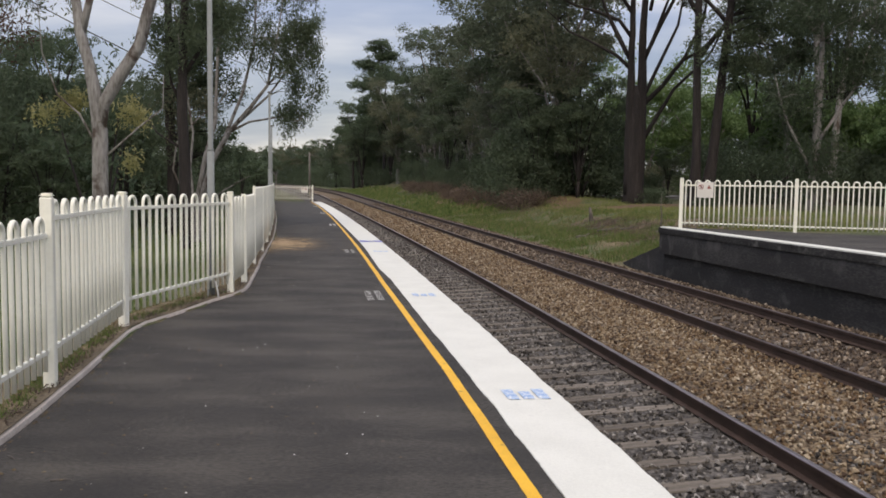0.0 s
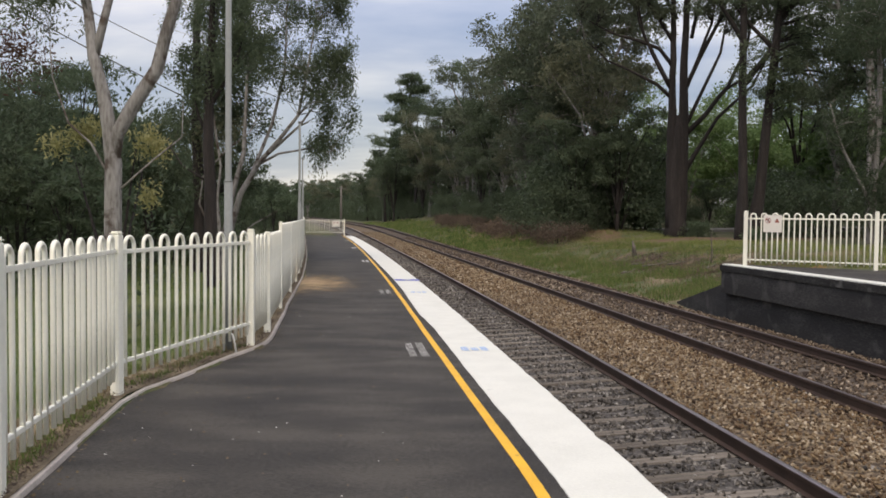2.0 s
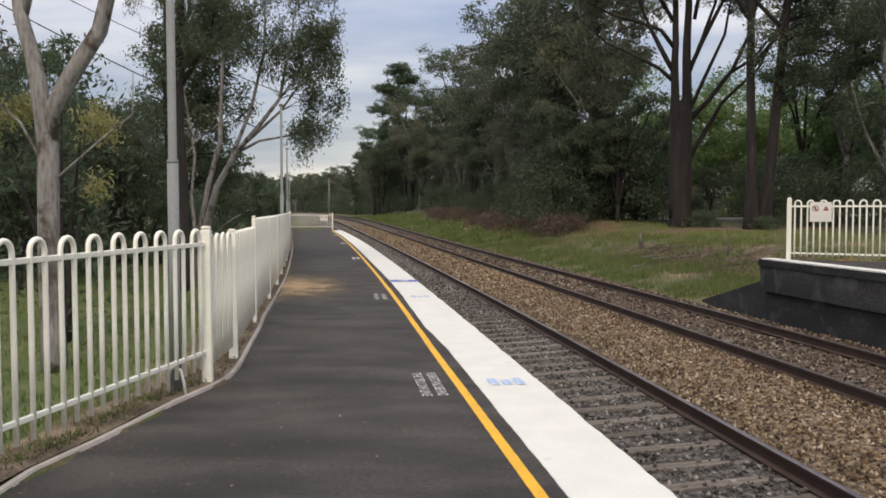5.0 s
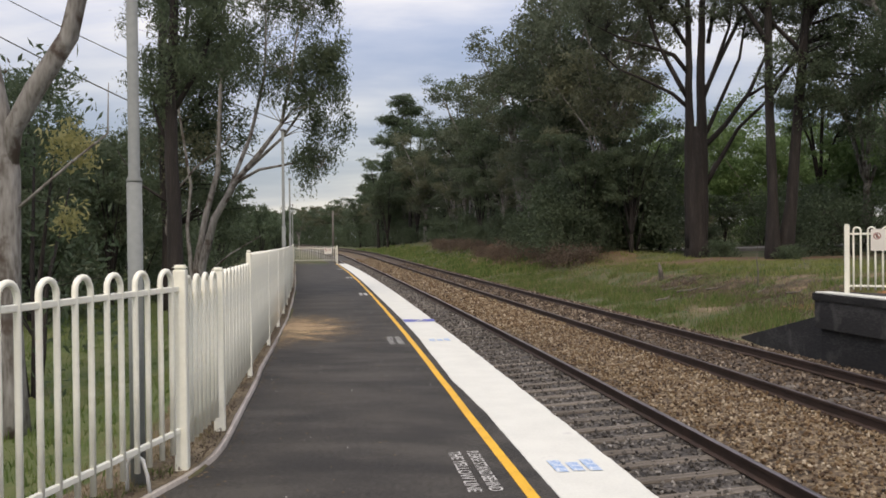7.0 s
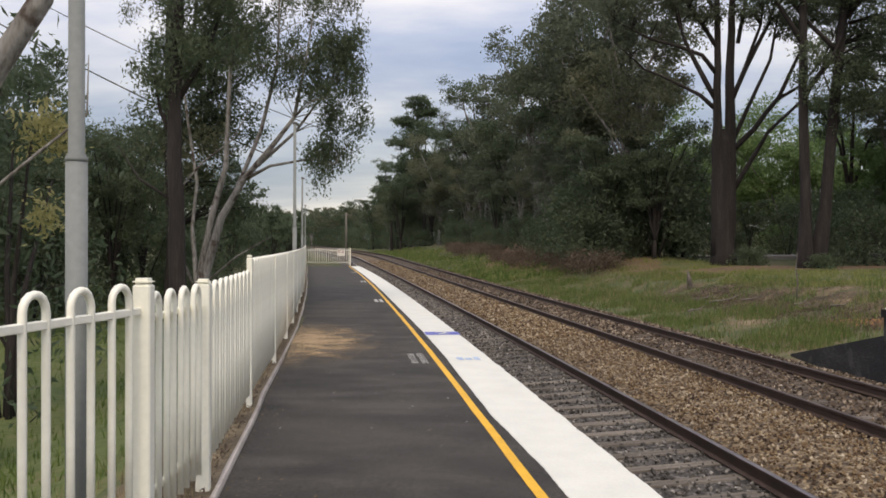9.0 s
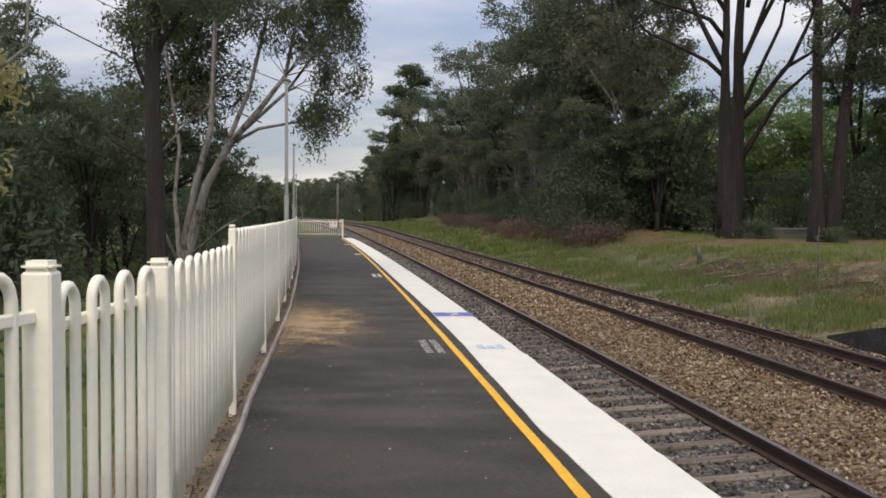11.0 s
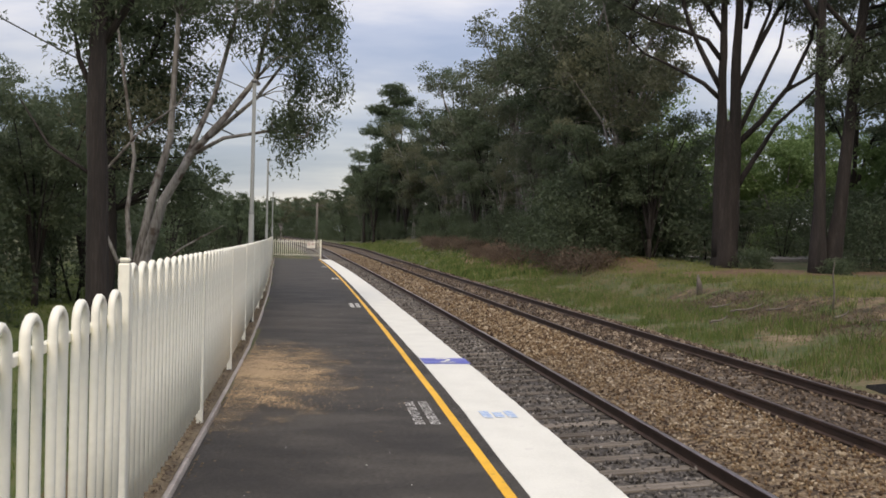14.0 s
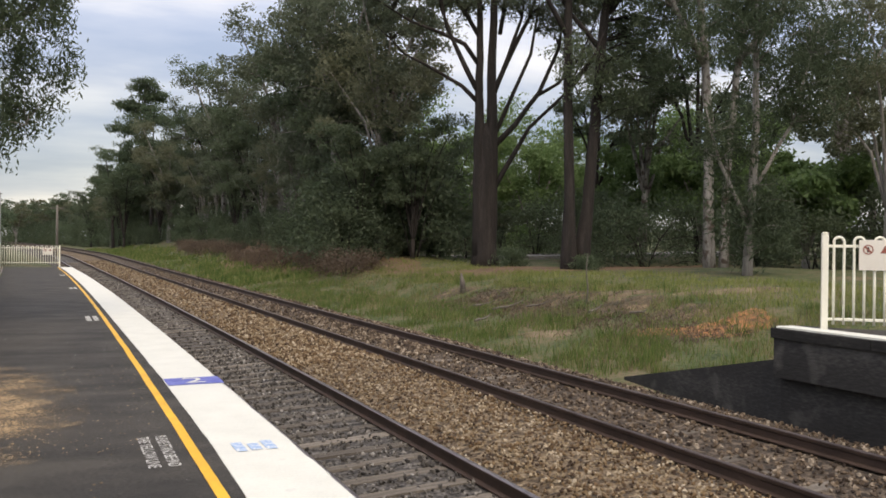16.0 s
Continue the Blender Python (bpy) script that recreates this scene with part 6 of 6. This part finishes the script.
blades("bank_grass", "tall green grass tufts on the railway bank", M_BLADES, 6000, bank(8.2, 15, 24, 62, 40, 0.14), 0.36, 0.009, 86)

blades("bank_grass", "fresh green grass along the foot of the bank", M_LAWN, 14000, bank(7.7, 11.6, 24, 62, 24, 0.2), 0.24, 0.008, 87)
blades("bank_grass", "pale yellow-green grass on the terrace", M_TERRACE, 24000, bank(13.4, 19.5, 24, 60, 14, 0.25), 0.2, 0.009, 88)


def verge(r, n):
    y = r.uniform(2, 40, n // 12)
    x = np.array([kerb_x(float(q)) for q in y]) - 0.15 - np.abs(r.normal(0, 0.35, len(y)))
    return np.repeat(np.column_stack([x, y]), 12, 0) + r.normal(0, 0.05, (12 * len(y), 2))


def lawn(r, n):
    y = 5 + 40 * r.random(n // 12) ** 1.2
    x = np.array([kerb_x(float(q)) for q in y]) - r.uniform(0.9, 9, len(y))
    return np.repeat(np.column_stack([x, y]), 12, 0) + r.normal(0, 0.12, (12 * len(y), 2))


blades("verge_grass", "dry tufts of grass along the fence foot", M_DRYBLADES, 13000, verge, 0.10, 0.004, 84)
def weeds(r, n):
    y = np.concatenate([r.uniform(5.6, 9.0, n // 16), r.uniform(9.5, 12.0, n // 40)])
    x = np.array([kerb_x(float(q)) for q in y]) - 0.14 - np.abs(r.normal(0, 0.12, len(y)))
    return np.repeat(np.column_stack([x, y]), 14, 0) + r.normal(0, 0.035, (14 * len(y), 2))


blades("verge_weeds", "low yellow-green weeds between fence and edging", M_LAWN, 2600, weeds, 0.075, 0.006, 89, 0.9)
blades("lawn_grass", "green grass behind the platform fence", M_LAWN, 32000, lawn, 0.13, 0.008, 85)


# ---- sand washed over the asphalt ----
def sand_spill(cx, cy, rx, ry, turn):
    m = bpy.data.materials.new("sand_dust")
    m.use_nodes = True
    t = m.node_tree
    L = t.links.new
    bsdf, out = t.nodes["Principled BSDF"], t.nodes["Material Output"]
    bsdf.inputs["Roughness"].default_value = 0.95
    tc = node(t, "ShaderNodeTexCoord")
    grain, broad = node(t, "ShaderNodeTexNoise"), node(t, "ShaderNodeTexNoise")
    grain.inputs["Scale"].default_value, grain.inputs["Detail"].default_value = 55, 5
    broad.inputs["Scale"].default_value, broad.inputs["Detail"].default_value = 2.2, 5
    for g in (grain, broad):
        L(tc.outputs["Object"], g.inputs["Vector"])
    cr = ramp(t, [(0.3, (0.25, 0.165, 0.088)), (0.65, (0.50, 0.355, 0.205))])
    L(grain.outputs["Fac"], cr.inputs[0])
    L(cr.outputs[0], bsdf.inputs["Base Color"])
    ln = node(t, "ShaderNodeVectorMath", operation="LENGTH")
    mp = node(t, "ShaderNodeMapping")
    mp.inputs["Scale"].default_value = (1 / rx, 1 / ry, 0)
    L(tc.outputs["Object"], mp.inputs[0])
    L(mp.outputs[0], ln.inputs[0])
    a = node(t, "ShaderNodeMath", operation="MULTIPLY_ADD")
    L(broad.outputs["Fac"], a.inputs[0])
    a.inputs[1].default_value = 3.4
    a.inputs[2].default_value = -1.72
    b = node(t, "ShaderNodeMath", operation="MULTIPLY_ADD")
    L(grain.outputs["Fac"], b.inputs[0])
    b.inputs[1].default_value = 3.6
    L(a.outputs[0], b.inputs[2])
    c = node(t, "ShaderNodeMath", operation="SUBTRACT")
    L(b.outputs[0], c.inputs[0])
    L(ln.outputs["Value"], c.inputs[1])
    r = node(t, "ShaderNodeMapRange")
    r.inputs["From Min"].default_value, r.inputs["From Max"].default_value = 0.0, 1.55
    r.inputs["To Max"].default_value = 0.95
    L(c.outputs[0], r.inputs["Value"])
    tr, ms = node(t, "ShaderNodeBsdfTransparent"), node(t, "ShaderNodeMixShader")
    L(r.outputs[0], ms.inputs[0])
    L(tr.outputs[0], ms.inputs[1])
    L(bsdf.outputs[0], ms.inputs[2])
    L(ms.outputs[0], out.inputs["Surface"])
    v, f = [(0, 0, 0.012)], []
    n = 36
    for q in (0.5, 1.2, 2.2):
        v += [(rx * q * math.cos(2 * math.pi * k / n), ry * q * math.sin(2 * math.pi * k / n), 0.012 - 0.002 * q) for k in range(n)]
    for k in range(n):
        k2 = (k + 1) % n
        f.append((0, 1 + k, 1 + k2))
        for w in (0, n):
            f.append((1 + w + k, 1 + w + n + k, 1 + w + n + k2, 1 + w + k2))
    ob = tagged(new("sand_spill", mesh_of("sand_spill", v, f, m, True)), "sandy gravel washed over the asphalt", "soil", kind="structure")
    ob.matrix_basis = pose(cx, cy, 0.0, 0, 0, turn)


sand_spill(-2.50, 21.7, 0.55, 1.45, 9.0)


# ---- sticks, tufts and loose bits ----
M_TWIG = material("dead_wood", [(0.3, (0.055, 0.045, 0.038)), (0.65, (0.20, 0.175, 0.15))], scale=4, fine=20, rough=0.9, bump=0.5)


def stick(pts, radii, label, name="fallen_branch"):
    v, f = tube(pts, radii, 6)
    tagged(new(name, mesh_of(name, v, f, M_TWIG, True)), label, "branch", "dead branches on the bank")


rb = random.Random(8)
for x, y, l, a in ((9.2, 38.4, 1.2, 0.25), (7.7, 36.4, 0.9, 0.7), (9.9, 37.6, 0.7, -0.3), (10.6, 35.0, 0.6, 0.5), (8.9, 39.8, 0.8, -0.1), (11.2, 33.6, 0.5, -0.5)):
    pts = []
    for i in range(5):
        px, py = x + l * (i / 4 - 0.5) * math.cos(a), y + l * (i / 4 - 0.5) * math.sin(a)
        pts.append((px, py, ground_z(px, py) + 0.13 + 0.03 * rb.random() + (0.08 if i == 4 else 0)))
    stick(pts, [0.040, 0.036, 0.028, 0.020, 0.010], "grey dead branch lying on the bank")
g = ground_z(11.0, 36.4)
stick([(11.0, 36.4, g - 0.1), (11.03, 36.4, g + 0.5), (10.97, 36.4, g + 1.0), (11.02, 36.4, g + 1.5)], [0.03, 0.025, 0.018, 0.006], "thin bare dead sapling on the bank", "dead_sapling")
g = ground_z(9.4, 43.8)
stick([(9.4, 43.8, g - 0.1), (9.36, 43.8, g + 0.4), (9.30, 43.8, g + 0.75)], [0.12, 0.10, 0.03], "short charred stump in the grass", "tree_stump")


def scatter_bits(name, label, mat, n, x0, x1, y0, y1, size, seed, z=0.004, inside=None):
    r = np.random.default_rng(seed)
    y = y0 + (y1 - y0) * r.random(n) ** 1.3
    x = np.array([(kerb_x(float(b)) + 0.06) * (1 - q) + (edge(float(b)) - 0.85) * q for b, q in zip(y, r.random(n) ** inside)])
    base = np.array([(-1, -1, 0), (1, -0.8, 0), (0.9, 1, 0), (-0.8, 0.9, 0), (0, 0.1, 0.8)], float)
    fc = np.array([(0, 1, 4), (1, 2, 4), (2, 3, 4), (3, 0, 4)])
    s = size * r.uniform(0.4, 1.3, (n, 1, 1)) * r.uniform(0.6, 1.3, (n, 1, 3))
    p = base[None] * (1 + r.uniform(-0.3, 0.3, (n, 5, 3))) * s + np.stack([x, y, np.full(n, z)], 1)[:, None]
    f = (fc[None] + 5 * np.arange(n)[:, None, None]).reshape(-1, 3)
    tagged(new(name, mesh_np(name, p.reshape(-1, 3), f, mat)), label, "debris", kind="stuff")


scatter_bits("pale_pebbles", "tiny pale pebbles strewn on the asphalt", M_EDGE, 120, 0, 1, 2.5, 30, 0.005, 91, inside=1.0)
scatter_bits("sand_grains", "coarse sandy grit at the asphalt edge", M_SAND, 1400, 0, 1, 19.6, 24.3, 0.0065, 92, inside=3.5)
scatter_bits("dirt_crumbs", "brown dirt crumbs beside the edging", M_DIRT, 900, 0, 1, 4, 30, 0.008, 93, inside=5.0)


def fence_litter(n, seed):
    """Dead leaves and crumbs caught between the edging and the fence."""
    r = np.random.default_rng(seed)
    y = 3 + 32 * r.random(n) ** 1.2
    x = np.array([kerb_x(float(q)) for q in y]) - 0.035 - np.abs(r.normal(0, 0.17, n))
    z = np.array([ground_z(float(p), float(q)) for p, q in zip(x, y)]) + 0.034
    me = leaf_mesh("fence_litter", np.column_stack([x, y, z + r.uniform(0, 0.012, n)]), 0.036, r, M_BRUSH, 0.0, 0.3)
    tagged(new("fence_litter", me), "dead brown leaves caught along the fence foot", "debris", kind="stuff")


fence_litter(5200, 95)


def bank_debris(n, seed):
    """Dead twigs and bark flakes on the worn part of the bank."""
    r = np.random.default_rng(seed)
    y = r.uniform(29.5, 43, n)
    x = edge(y) + r.normal(12.0, 0.9, n)
    z = np.array([ground_z(float(p), float(q)) for p, q in zip(x, y)]) + 0.05
    me = leaf_mesh("bank_debris", np.column_stack([x, y, z + r.uniform(0, 0.03, n)]), 0.16, r, M_BRUSH, 0.0, 0.16)
    tagged(new("bank_debris", me), "dead twigs and bark strewn over the worn bank", "debris", kind="stuff")


bank_debris(4200, 96)

# single ballast stones beside the start of the platform
rq = random.Random(21)


def stone_mesh(seed, mat):
    r = random.Random(seed)
    bm = bmesh.new()
    bmesh.ops.create_icosphere(bm, subdivisions=1, radius=1.0)
    for v in bm.verts:
        v.co *= r.uniform(0.72, 1.2)
        v.co.z *= 0.72
    me = bpy.data.meshes.new("stone")
    bm.to_mesh(me)
    bm.free()
    me.materials.append(mat)
    return me


for bed, mats, o0, o1, y0, y1, prof in ((bpy.data.objects["ballast_near"], (M_STONE,), 0.15, 2.4, 4.6, 8.5, NEARP), (bpy.data.objects["ballast_middle"], (M_STONE_TAN, M_STONE_BROWN, M_STONE_TAN), 2.75, 4.5, 5.0, 9.5, MIDP)):
    kinds = [stone_mesh(60 + i, mats[i % len(mats)]) for i in range(6)]
    lay = ballast_z(prof)
    made = 0
    while made < 150:
        o, y = rq.uniform(o0, o1), rq.uniform(y0, y1)
        if min(abs(o - 1.0), abs(o - 2.5), abs(o - 4.77)) < 0.11:
            continue
        s = rq.uniform(0.020, 0.034)
        part("stone", kinds[made % 6], bed, pose(edge(y) + o, y, lay(o) + 0.022, rq.uniform(0, 360), rq.uniform(0, 360), rq.uniform(0, 360)) @ Matrix.Diagonal((s, s, s, 1)))
        made += 1


def twig(x, y, ln, turn):
    t = Matrix.Translation((x, y, 0.006)) @ Matrix.Rotation(turn, 4, "Z")
    v, f = tube([(-ln / 2, 0, 0), (0, ln * 0.06, 0.002), (ln / 2, 0, 0)], [0.003, 0.0035, 0.002], 5)
    ob = tagged(new("dead_twig", mesh_of("dead_twig", v, f, M_TWIG, True)), "thin dry twig lying on the asphalt", "twig", "twigs on the asphalt")
    ob.matrix_basis = t


for x, y, ln, turn in ((-0.55, 4.6, 0.10, 0.2), (-0.98, 4.95, 0.09, -0.7), (-0.80, 4.2, 0.06, 0.5), (-2.1, 23.6, 0.12, 0.3), (-1.75, 24.1, 0.10, -0.4)):
    twig(x, y, ln, turn)
